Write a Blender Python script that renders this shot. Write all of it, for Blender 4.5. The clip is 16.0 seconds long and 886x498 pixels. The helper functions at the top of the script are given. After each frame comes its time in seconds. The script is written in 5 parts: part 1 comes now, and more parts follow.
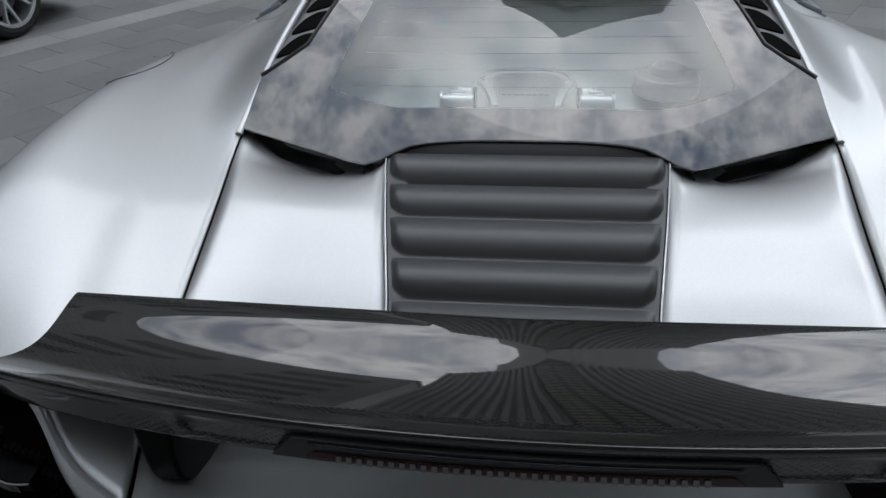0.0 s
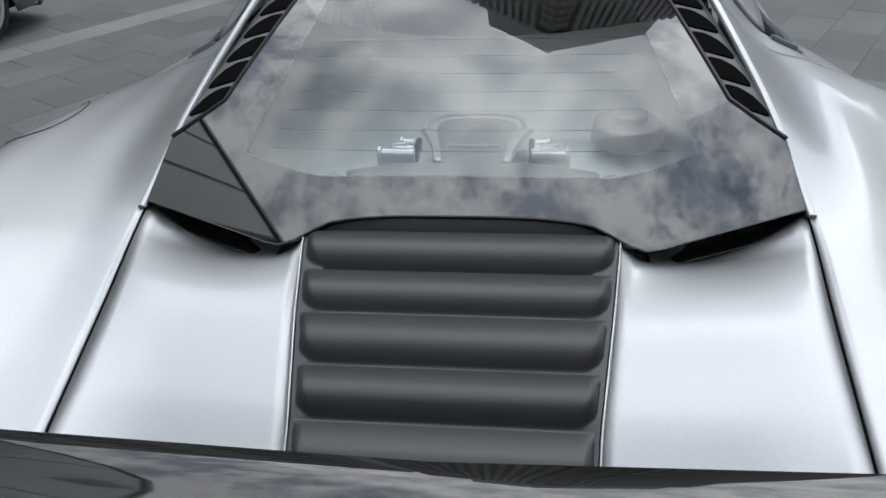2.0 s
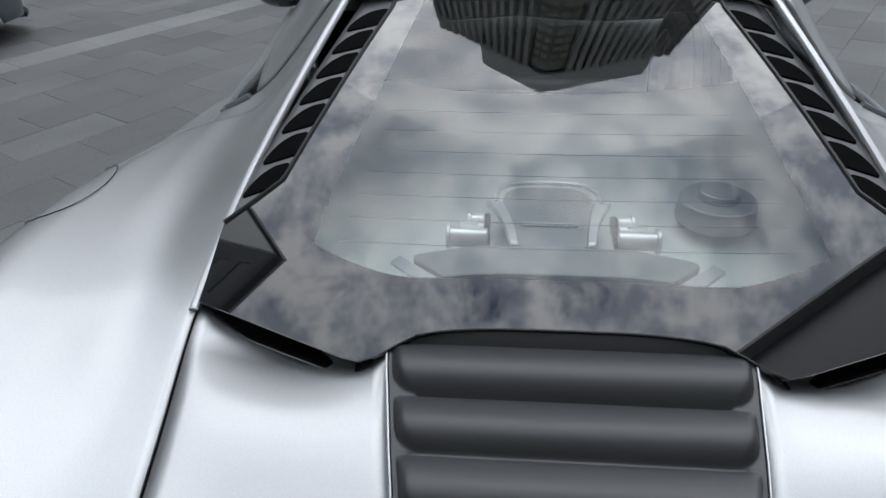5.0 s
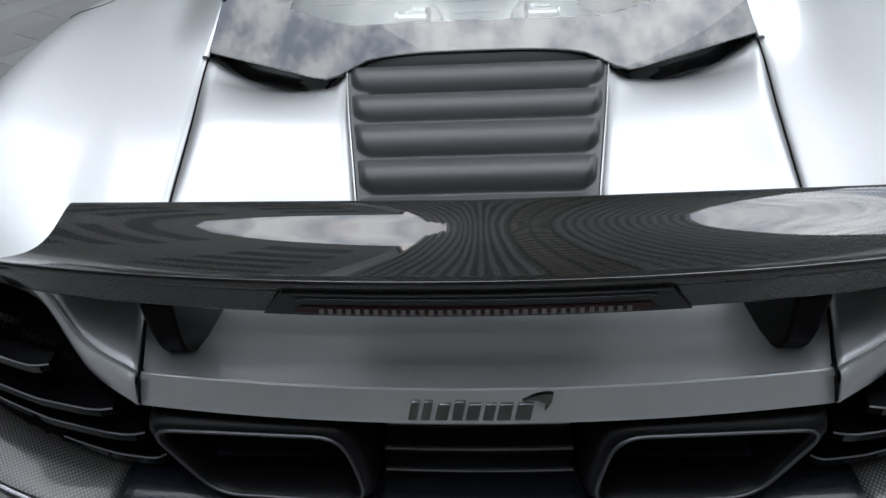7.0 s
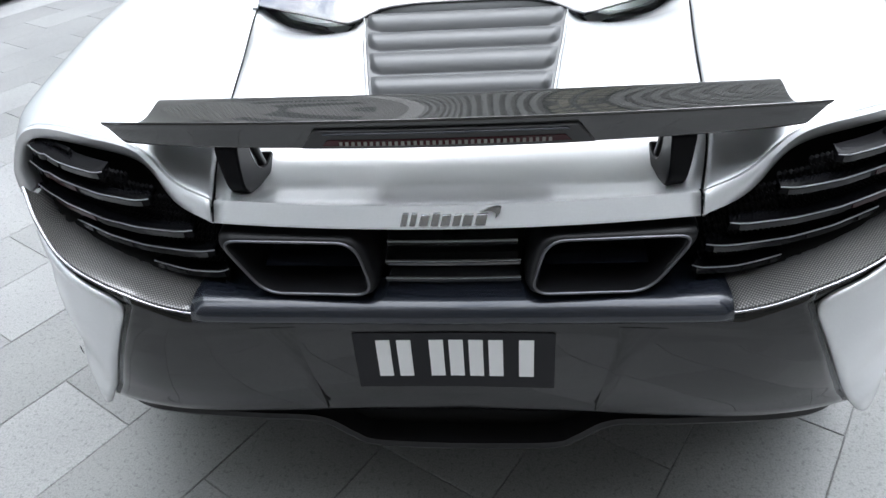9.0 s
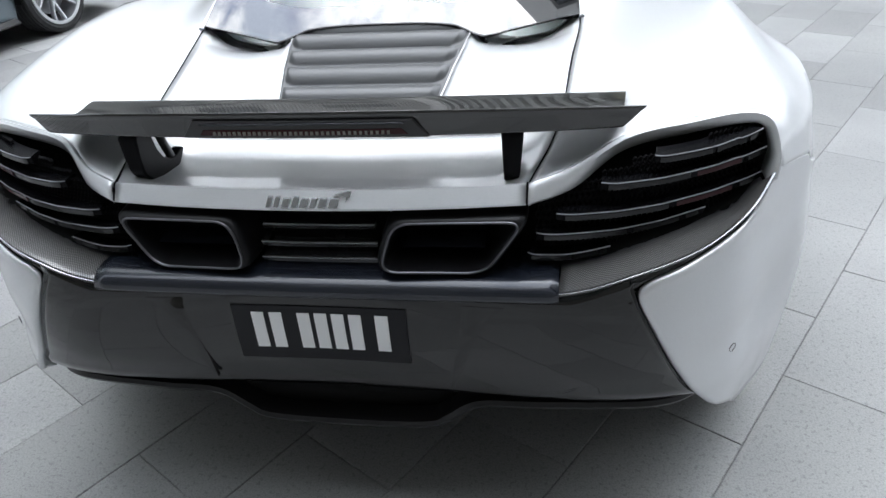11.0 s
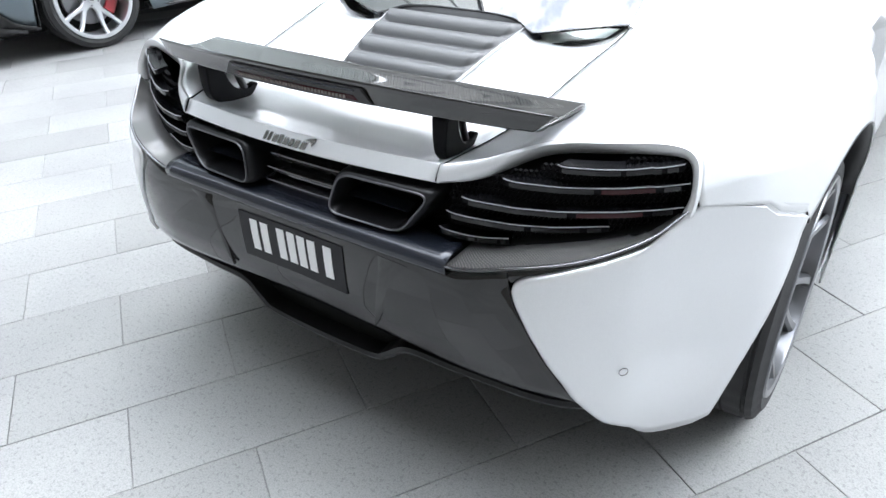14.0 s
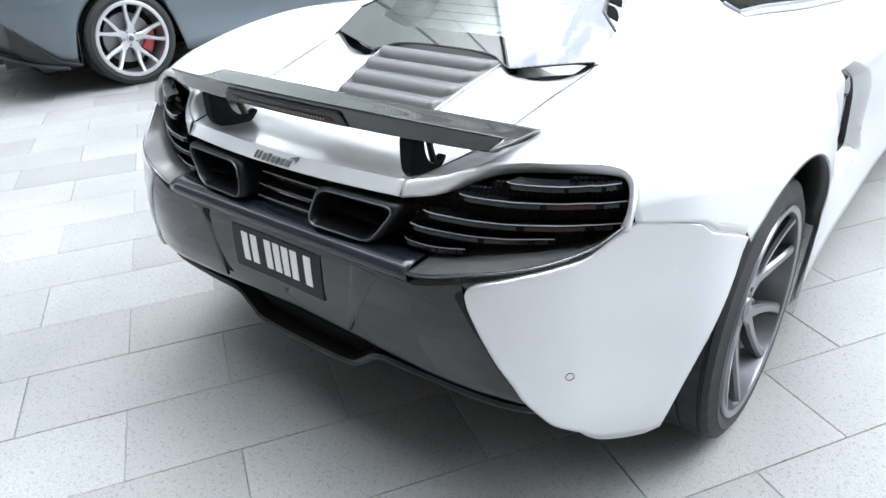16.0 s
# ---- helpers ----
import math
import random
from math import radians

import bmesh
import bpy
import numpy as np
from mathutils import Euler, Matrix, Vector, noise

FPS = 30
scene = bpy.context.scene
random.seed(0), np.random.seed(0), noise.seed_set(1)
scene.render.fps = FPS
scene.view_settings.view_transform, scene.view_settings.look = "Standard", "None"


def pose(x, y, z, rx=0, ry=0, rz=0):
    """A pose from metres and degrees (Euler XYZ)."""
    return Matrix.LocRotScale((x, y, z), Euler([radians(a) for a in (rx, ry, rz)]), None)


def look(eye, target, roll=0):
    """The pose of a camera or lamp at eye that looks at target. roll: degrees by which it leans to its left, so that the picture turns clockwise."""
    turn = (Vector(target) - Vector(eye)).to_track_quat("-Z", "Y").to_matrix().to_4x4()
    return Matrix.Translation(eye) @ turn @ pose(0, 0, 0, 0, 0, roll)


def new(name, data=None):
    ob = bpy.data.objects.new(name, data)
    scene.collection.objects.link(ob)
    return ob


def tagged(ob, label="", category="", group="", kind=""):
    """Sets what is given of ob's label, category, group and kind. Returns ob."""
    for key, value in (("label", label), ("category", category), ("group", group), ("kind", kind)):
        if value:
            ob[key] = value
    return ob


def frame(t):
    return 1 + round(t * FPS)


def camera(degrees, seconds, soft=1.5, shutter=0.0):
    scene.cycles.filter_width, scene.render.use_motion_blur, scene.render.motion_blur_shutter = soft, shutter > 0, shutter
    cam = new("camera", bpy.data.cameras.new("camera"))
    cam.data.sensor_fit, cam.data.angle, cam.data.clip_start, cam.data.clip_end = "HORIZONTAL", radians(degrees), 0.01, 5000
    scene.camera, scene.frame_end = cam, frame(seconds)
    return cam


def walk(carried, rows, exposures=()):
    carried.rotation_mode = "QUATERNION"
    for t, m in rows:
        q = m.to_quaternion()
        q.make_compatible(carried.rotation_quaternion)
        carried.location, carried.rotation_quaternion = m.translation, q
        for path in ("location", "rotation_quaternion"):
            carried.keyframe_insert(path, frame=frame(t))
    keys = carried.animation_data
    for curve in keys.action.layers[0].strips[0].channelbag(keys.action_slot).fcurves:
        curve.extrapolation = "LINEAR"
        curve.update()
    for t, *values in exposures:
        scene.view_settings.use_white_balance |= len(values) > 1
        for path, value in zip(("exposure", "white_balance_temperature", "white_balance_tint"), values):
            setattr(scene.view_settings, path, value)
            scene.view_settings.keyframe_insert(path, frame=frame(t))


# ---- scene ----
cam = camera(64.91, 16.0)
PATH = [
    (0.0, (-0.0048, -0.3631, 1.3620), (-0.1130, 0.4724, 0.8233), -2.19),
    (0.5, (-0.0041, -0.3619, 1.3611), (-0.1159, 0.4844, 0.8403), -2.33),
    (1.0, (-0.0017, -0.3583, 1.3632), (-0.1101, 0.4899, 0.8447), -2.48),
    (1.5, (0.0368, -0.2947, 1.3785), (-0.0722, 0.5372, 0.8344), -3.55),
    (2.0, (0.0729, -0.1895, 1.3989), (-0.0288, 0.6442, 0.8562), -2.63),
    (2.5, (0.0218, -0.0719, 1.4241), (-0.0501, 0.7786, 0.9031), -1.30),
    (3.0, (-0.0312, -0.0208, 1.4486), (-0.1059, 0.8268, 0.9231), -0.71),
    (3.2, (-0.0428, -0.0124, 1.4483), (-0.1150, 0.8348, 0.9219), -0.59),
    (5.3, (-0.0888, -0.0429, 1.4403), (-0.1629, 0.7997, 0.9069), -1.06),
    (5.5, (-0.0276, -0.0707, 1.4107), (-0.1508, 0.7705, 0.8841), -2.71),
    (6.0, (0.0419, -0.1809, 1.3906), (-0.1302, 0.6361, 0.8403), -3.54),
    (6.5, (0.0121, -0.3349, 1.3680), (-0.1025, 0.4871, 0.8101), -4.01),
    (7.0, (0.0158, -0.4792, 1.3597), (-0.0504, 0.3144, 0.7549), -3.90),
    (7.5, (0.0837, -0.6205, 1.3565), (0.0007, 0.1812, 0.7646), -2.50),
    (7.6, (0.0963, -0.6456, 1.3597), (0.0070, 0.1499, 0.7603), -2.60),
    (8.0, (0.1112, -0.7293, 1.3519), (0.0117, 0.0621, 0.7488), -3.97),
    (8.2, (0.0899, -0.7609, 1.3610), (-0.0055, 0.0248, 0.7498), -4.08),
    (10.3, (0.1419, -0.9493, 1.3338), (0.0262, -0.0987, 0.8209), -5.57),
    (10.5, (0.2474, -0.9627, 1.3430), (0.1137, -0.1189, 0.8232), -4.29),
    (11.0, (0.4066, -0.9799, 1.3256), (0.2453, -0.1449, 0.7995), -4.74),
    (11.5, (0.4839, -0.8845, 1.3141), (0.2703, -0.0469, 0.8112), -0.44),
    (12.0, (0.5594, -0.7839, 1.3235), (0.2656, 0.0112, 0.7930), -0.70),
    (12.5, (0.7237, -0.6833, 1.3236), (0.3110, 0.0266, 0.7528), -0.51),
    (13.0, (0.8031, -0.7184, 1.3292), (0.3719, -0.0099, 0.7705), -1.75),
    (13.5, (0.9039, -0.8297, 1.3417), (0.4376, -0.1491, 0.7766), -2.00),
    (14.0, (1.0410, -0.8971, 1.3568), (0.5305, -0.2202, 0.8266), -3.10),
    (14.5, (1.1817, -0.9387, 1.3609), (0.6354, -0.2715, 0.8544), -3.60),
    (15.0, (1.1978, -0.9617, 1.3726), (0.6276, -0.3043, 0.8800), -3.68),
    (15.5, (1.2101, -0.9533, 1.3643), (0.6394, -0.2933, 0.8756), -3.59),
    (16.0, (1.2259, -0.9263, 1.3538), (0.6644, -0.2482, 0.8795), -2.78),
]
EXPOSURES = [(0.0, -0.35), (1.5, -0.27), (2.5, -0.21), (3.2, -0.20), (5.3, -0.24), (6.0, -0.24), (6.6, -0.38), (7.1, 0.42), (7.6, 1.15), (8.2, 1.9), (10.5, 1.4), (11.5, 1.38), (12.0, 1.3), (12.6, 1.4), (13.0, 1.82), (13.6, 2.18), (14.2, 2.22), (16.0, 2.22)]
walk(cam, [(t, look(eye, target, roll)) for t, eye, target, roll in PATH], EXPOSURES)

# ---- daylight: broken cloud over a city square, soft sun ----
world = bpy.data.worlds.new("sky")
scene.world = world
world.use_nodes = True
wn, wl = world.node_tree.nodes, world.node_tree.links
wn.clear()
w_out, w_bg = wn.new("ShaderNodeOutputWorld"), wn.new("ShaderNodeBackground")
w_sky = wn.new("ShaderNodeTexSky")
w_sky.sky_type, w_sky.sun_disc = "NISHITA", False
w_sky.sun_elevation, w_sky.sun_rotation = radians(50), radians(-8)
w_tc, w_map = wn.new("ShaderNodeTexCoord"), wn.new("ShaderNodeMapping")
w_map.inputs["Scale"].default_value = (1.0, 1.0, 1.6)
w_noise, w_ramp, w_mix = wn.new("ShaderNodeTexNoise"), wn.new("ShaderNodeValToRGB"), wn.new("ShaderNodeMix")
w_noise.inputs["Scale"].default_value, w_noise.inputs["Detail"].default_value = 7.5, 12.0
w_noise.inputs["Roughness"].default_value, w_noise.inputs["Distortion"].default_value = 0.62, 0.35
w_ramp.color_ramp.elements[0].position, w_ramp.color_ramp.elements[1].position = 0.33, 0.46
w_noise2, w_ramp2 = wn.new("ShaderNodeTexNoise"), wn.new("ShaderNodeValToRGB")
w_noise2.inputs["Scale"].default_value, w_noise2.inputs["Detail"].default_value = 11.0, 14.0
w_noise2.inputs["Roughness"].default_value = 0.64
w_ramp2.color_ramp.elements[0].color = (5.0, 5.7, 6.9, 1)
w_ramp2.color_ramp.elements[1].color = (11.95, 12.4, 12.9, 1)
w_ramp2.color_ramp.elements[0].position, w_ramp2.color_ramp.elements[1].position = 0.40, 0.58
w_mix.data_type = "RGBA"
wl.new(w_tc.outputs["Generated"], w_map.inputs["Vector"])
wl.new(w_map.outputs["Vector"], w_noise.inputs["Vector"])
wl.new(w_map.outputs["Vector"], w_noise2.inputs["Vector"])
wl.new(w_noise.outputs["Fac"], w_ramp.inputs["Fac"])
wl.new(w_noise2.outputs["Fac"], w_ramp2.inputs["Fac"])
wl.new(w_ramp.outputs["Color"], w_mix.inputs["Factor"])
wl.new(w_sky.outputs["Color"], w_mix.inputs["A"])
wl.new(w_ramp2.outputs["Color"], w_mix.inputs["B"])
# the cloud is brighter round the veiled sun
w_dot, w_clip, w_pow, w_gain, w_lit = (wn.new("ShaderNode" + k) for k in ("VectorMath", "Math", "Math", "Math", "Mix"))
w_dot.operation, w_clip.operation, w_pow.operation, w_gain.operation = "DOT_PRODUCT", "MAXIMUM", "POWER", "MULTIPLY_ADD"
w_dot.inputs[1].default_value = (0.09, 0.63, 0.77)
w_clip.inputs[1].default_value, w_pow.inputs[1].default_value = 0.0, 3.0
w_gain.inputs[1].default_value, w_gain.inputs[2].default_value = 1.25, 0.60
w_lit.data_type, w_lit.blend_type = "RGBA", "MULTIPLY"
w_lit.inputs["Factor"].default_value = 1.0
wl.new(w_tc.outputs["Generated"], w_dot.inputs[0])
wl.new(w_dot.outputs["Value"], w_clip.inputs[0])
wl.new(w_clip.outputs["Value"], w_pow.inputs[0])
wl.new(w_pow.outputs["Value"], w_gain.inputs[0])
wl.new(w_mix.outputs["Result"], w_lit.inputs["A"])
wl.new(w_gain.outputs["Value"], w_lit.inputs["B"])
wl.new(w_lit.outputs["Result"], w_bg.inputs["Color"])
w_bg.inputs["Strength"].default_value = 0.18
wl.new(w_bg.outputs["Background"], w_out.inputs["Surface"])

sun = new("sun", bpy.data.lights.new("sun", "SUN"))
sun.data.energy, sun.data.angle, sun.data.color = 0.6, radians(50), (1.0, 0.98, 0.96)
sun.matrix_world = look((0, 0, 0), (-0.09, -0.63, -0.77))

# ---- materials ----
def mat(name, base, rough=0.5, metal=0.0, coat=0.0, spec=0.5):
    m = bpy.data.materials.new(name)
    m.use_nodes = True
    b = m.node_tree.nodes["Principled BSDF"]
    b.inputs["Base Color"].default_value = (*base, 1)
    b.inputs["Roughness"].default_value, b.inputs["Metallic"].default_value = rough, metal
    b.inputs["Coat Weight"].default_value, b.inputs["Coat Roughness"].default_value = coat, 0.03
    b.inputs["Specular IOR Level"].default_value = spec
    return m


def nodes_of(m):
    return m.node_tree.nodes, m.node_tree.links, m.node_tree.nodes["Principled BSDF"]


def noise_node(m, scale, detail=4.0, coords="Object", rough=0.55):
    n, l, _ = nodes_of(m)
    tc, tx = n.new("ShaderNodeTexCoord"), n.new("ShaderNodeTexNoise")
    tx.inputs["Scale"].default_value, tx.inputs["Detail"].default_value, tx.inputs["Roughness"].default_value = scale, detail, rough
    l.new(tc.outputs[coords], tx.inputs["Vector"])
    return tx


def vary(m, scale, dark, light, lo=0.35, hi=0.65, detail=4.0, socket="Base Color"):
    n, l, b = nodes_of(m)
    tx, rp = noise_node(m, scale, detail), n.new("ShaderNodeValToRGB")
    rp.color_ramp.elements[0].color, rp.color_ramp.elements[1].color = (*dark, 1), (*light, 1)
    rp.color_ramp.elements[0].position, rp.color_ramp.elements[1].position = lo, hi
    l.new(tx.outputs["Fac"], rp.inputs["Fac"])
    l.new(rp.outputs["Color"], b.inputs[socket])
    return rp


def bump(m, scale, strength, dist=0.002, detail=4.0):
    n, l, b = nodes_of(m)
    tx, bp = noise_node(m, scale, detail), n.new("ShaderNodeBump")
    bp.inputs["Strength"].default_value, bp.inputs["Distance"].default_value = strength, dist
    l.new(tx.outputs["Fac"], bp.inputs["Height"])
    l.new(bp.outputs["Normal"], b.inputs["Normal"])
    return m


SILVER = mat("silver_metallic_paint", (0.68, 0.69, 0.70), 0.46, 0.70, 0.8)
vary(SILVER, 900, (0.63, 0.64, 0.65), (0.72, 0.73, 0.74), 0.3, 0.7, 2)
SILVER.node_tree.nodes["Principled BSDF"].inputs["Coat Roughness"].default_value = 0.08
GREY_PAINT = mat("blue_grey_metallic_paint", (0.12, 0.15, 0.17), 0.38, 0.6, 1.0)
vary(GREY_PAINT, 900, (0.10, 0.128, 0.148), (0.135, 0.17, 0.19), 0.3, 0.7, 2)
SATIN = mat("satin_black_louvre_plastic", (0.036, 0.038, 0.041), 0.54, 0.0, 0.0, 1.0)
SATIN.node_tree.nodes["Principled BSDF"].inputs["IOR"].default_value = 1.62
bump(SATIN, 700, 0.12, 0.0006, 3)
BLACK = mat("black_plastic", (0.022, 0.022, 0.023), 0.45)
bump(BLACK, 500, 0.1, 0.0006)
FRIT = mat("black_glass_border", (0.012, 0.012, 0.014), 0.02)
FRIT.node_tree.nodes["Principled BSDF"].inputs["IOR"].default_value = 1.95
GLOSS = mat("gloss_black_enamel", (0.022, 0.022, 0.025), 0.08, 0.0, 1.0)
LEDGE = mat("dark_blue_grey_satin_trim", (0.014, 0.017, 0.025), 0.26, 0.3, 0.5)
bump(LEDGE, 400, 0.06, 0.0005)
# near-black for shade painted into recesses, and for the panel joints
VOID = mat("gap_and_shade_black", (0.010, 0.010, 0.010), 0.9, 0.0, 0.0, 0.05)
RUBBER = mat("tyre_rubber", (0.022, 0.022, 0.023), 0.75)
bump(RUBBER, 120, 0.3, 0.002)
GUNMETAL = mat("dark_grey_wheel_enamel", (0.145, 0.15, 0.16), 0.30, 0.7, 0.4)
RIM_SILVER = mat("bright_silver_wheel_enamel", (0.62, 0.63, 0.65), 0.3, 0.8, 0.4)
DISC = mat("brake_disc_iron", (0.25, 0.25, 0.26), 0.4, 0.9)
RED = mat("red_caliper_enamel", (0.42, 0.02, 0.03), 0.3, 0.0, 0.6)
TRIM = mat("dark_chrome_trim", (0.22, 0.22, 0.235), 0.2, 0.9)
COVER = mat("grey_engine_cover_plastic", (0.33, 0.34, 0.34), 0.5)
bump(COVER, 300, 0.1, 0.0005)
OUTLET = mat("satin_black_outlet_enamel", (0.007, 0.007, 0.008), 0.32, 0.0, 0.0, 0.25)
RIM_BEAD = mat("dull_grey_outlet_metal", (0.13, 0.13, 0.14), 0.34, 0.8)
LIP_BLACK = mat("black_diffuser_plastic", (0.010, 0.010, 0.011), 0.32, 0.0, 0.0, 0.35)
LINING = mat("pale_engine_bay_lining", (0.84, 0.88, 0.86), 0.6)
vary(LINING, 14, (0.78, 0.82, 0.80), (0.88, 0.92, 0.90), detail=3)
POLISHED = mat("polished_engine_alloy", (0.93, 0.94, 0.95), 0.22, 0.35)
WINDOW_TRIM = mat("pale_satin_window_trim", (0.42, 0.46, 0.50), 0.3, 0.5)
WIRE = mat("fine_heater_wire", (0.10, 0.10, 0.10), 0.6)
PLATE = mat("number_plate_black", (0.007, 0.007, 0.009), 0.4, 0.0, 0.0, 0.25)
WHITE = mat("number_plate_white", (0.78, 0.78, 0.78), 0.45)
LENS = mat("smoked_lamp_lens", (0.006, 0.006, 0.007), 0.10, 0.0, 0.0, 0.35)
LENS_RED = mat("smoked_red_lamp_lens", (0.035, 0.006, 0.008), 0.2, 0.0, 0.0, 0.3)
VENT = mat("grey_vent_plastic", (0.22, 0.22, 0.225), 0.45, 0.2)
bump(VENT, 400, 0.08, 0.0005)
LENS_CLEAR = mat("clear_lamp_lens", (0.010, 0.010, 0.011), 0.10, 0.0, 0.0, 0.45)
HONEY = mat("black_honeycomb_plastic", (0.008, 0.008, 0.009), 0.5, 0, 0, 0.2)
SLAT = mat("black_lamp_slat_plastic", (0.005, 0.005, 0.006), 0.26, 0.0, 0.0, 0.2)
INTAKE = mat("grey_intake_duct", (0.13, 0.13, 0.135), 0.3, 0.4, 0.4)
STRUT = mat("black_strut_enamel", (0.008, 0.008, 0.009), 0.30, 0.0, 0.0, 0.2)
for dull in (SLAT, HONEY, STRUT):
    dull.node_tree.nodes["Principled BSDF"].inputs["IOR"].default_value = 1.22
GUIDE = mat("pale_light_guide", (0.28, 0.28, 0.30), 0.35)
BADGE = mat("polished_badge_metal", (0.46, 0.46, 0.47), 0.20, 1.0)
STUD = mat("clear_lamp_prism", (0.22, 0.20, 0.19), 0.15, 0.3, 0.5)


def carbon(name, tone, gloss, weave=1.8, threads=66):
    m = mat(name, (tone, tone, tone * 0.97), 0.3, 0.0, gloss)
    n, l, b = nodes_of(m)
    tc = n.new("ShaderNodeTexCoord")
    maps = []
    for turn in (45, -45):
        mp, wv = n.new("ShaderNodeMapping"), n.new("ShaderNodeTexWave")
        mp.inputs["Rotation"].default_value = (radians(20), radians(turn), radians(turn))
        wv.inputs["Scale"].default_value = threads
        l.new(tc.outputs["Object"], mp.inputs["Vector"])
        l.new(mp.outputs["Vector"], wv.inputs["Vector"])
        maps.append(wv)
    mx, rp = n.new("ShaderNodeMath"), n.new("ShaderNodeValToRGB")
    mx.operation = "MULTIPLY"
    l.new(maps[0].outputs["Fac"], mx.inputs[0])
    l.new(maps[1].outputs["Fac"], mx.inputs[1])
    rp.color_ramp.elements[0].color = (tone / weave, tone / weave, tone / weave, 1)
    rp.color_ramp.elements[1].color = (tone * weave, tone * weave * 0.98, tone * weave * 0.95, 1)
    rp.color_ramp.elements[1].position = 0.7
    l.new(mx.outputs["Value"], rp.inputs["Fac"])
    l.new(rp.outputs["Color"], b.inputs["Base Color"])
    b.inputs["Coat IOR"].default_value = 1.72
    return m


CARBON = carbon("lacquered_carbon_fibre", 0.013, 1.0, 1.25, 80)
CARBON.node_tree.nodes["Principled BSDF"].inputs["Specular IOR Level"].default_value = 0.1
CARBON_DARK = carbon("lacquered_bumper_carbon", 0.005, 1.0, 1.3)
CARBON_DARK.node_tree.nodes["Principled BSDF"].inputs["Coat IOR"].default_value = 1.55
CARBON_DARK.node_tree.nodes["Principled BSDF"].inputs["Specular IOR Level"].default_value = 0.05
CARBON_MATT = carbon("satin_carbon_fibre", 0.065, 0.25, 2.8, 118)


def glass_mat(name, tint, gloss):
    """A thin pane: clear tint, with a mirror gloss that grows towards grazing views."""
    m = bpy.data.materials.new(name)
    m.use_nodes = True
    n, l = m.node_tree.nodes, m.node_tree.links
    n.clear()
    out, mix, tr, gl, lw = (n.new("ShaderNode" + k) for k in ("OutputMaterial", "MixShader", "BsdfTransparent", "BsdfGlossy", "LayerWeight"))
    power, scale = n.new("ShaderNodeMath"), n.new("ShaderNodeMath")
    power.operation, scale.operation = "POWER", "MULTIPLY_ADD"
    power.inputs[1].default_value = 5.0
    scale.inputs[1].default_value, scale.inputs[2].default_value = 1 - gloss, gloss
    tr.inputs["Color"].default_value = (*tint, 1)
    gl.inputs["Roughness"].default_value, lw.inputs["Blend"].default_value = 0.0, 0.5
    l.new(lw.outputs["Facing"], power.inputs[0])
    l.new(power.outputs["Value"], scale.inputs[0])
    l.new(scale.outputs["Value"], mix.inputs["Fac"])
    l.new(tr.outputs["BSDF"], mix.inputs[1])
    l.new(gl.outputs["BSDF"], mix.inputs[2])
    l.new(mix.outputs["Shader"], out.inputs["Surface"])
    return m


GLASS = glass_mat("tinted_engine_cover_glass", (0.94, 0.98, 0.96), 0.115)
SIDE_GLASS = glass_mat("side_window_glass", (0.3, 0.32, 0.32), 0.07)

# ---- mesh helpers ----
def catmull(points, t):
    p = np.asarray(points, float)
    p = np.vstack([2 * p[0] - p[1], p, 2 * p[-1] - p[-2]])
    x = np.clip(np.asarray(t, float), 0, 1) * (len(p) - 3)
    i = np.minimum(x.astype(int), len(p) - 4)
    f = (x - i)[:, None]
    a, b, c, d = p[i], p[i + 1], p[i + 2], p[i + 3]
    return 0.5 * (2 * b + (c - a) * f + (2 * a - 5 * b + 4 * c - d) * f ** 2 + (3 * b - a - 3 * c + d) * f ** 3)


def loft(rails, nu, nv):
    """A grid [nu, nv, 3] through rails that run along v."""
    v = np.linspace(0, 1, nv)
    r = np.array([catmull(q, v) for q in rails])
    u = np.linspace(0, 1, nu)
    return np.stack([catmull(r[:, j], u) for j in range(nv)], 1)


def make(name, verts, faces, material, parent=None, label="", smooth=35, solid=0.0, bevel=0.0):
    me = bpy.data.meshes.new(name)
    me.from_pydata([tuple(map(float, v)) for v in verts], [], faces)
    if smooth:
        me.shade_smooth()
        me.set_sharp_from_angle(angle=radians(smooth))
    me.materials.append(material)
    ob = new(name, me)
    ob.parent = parent
    if label:
        ob["label"] = label
    if solid:
        mod = ob.modifiers.new("thickness", "SOLIDIFY")
        mod.thickness, mod.offset = solid, -1
    if bevel:
        mod = ob.modifiers.new("soft_edge", "BEVEL")
        mod.width, mod.segments, mod.limit_method, mod.angle_limit = bevel, 2, "ANGLE", radians(40)
    return ob


def part(name, bm, material, parent, label="", smooth=35, bevel=0.0):
    bm.normal_update()
    me = bpy.data.meshes.new(name)
    bm.to_mesh(me)
    bm.free()
    if smooth:
        me.shade_smooth()
        me.set_sharp_from_angle(angle=radians(smooth))
    me.materials.append(material)
    ob = new(name, me)
    ob.parent = parent
    if label:
        ob["label"] = label
    if bevel:
        mod = ob.modifiers.new("soft_edge", "BEVEL")
        mod.width, mod.segments, mod.limit_method, mod.angle_limit = bevel, 2, "ANGLE", radians(40)
    return ob


def grid_faces(nu, nv, flip=False, off=0, close=False):
    fs = []
    for i in range(nu if close else nu - 1):
        k = (i + 1) % nu
        for j in range(nv - 1):
            q = (i * nv + j, k * nv + j, k * nv + j + 1, i * nv + j + 1)
            fs.append(tuple(off + w for w in (q[::-1] if flip else q)))
    return fs


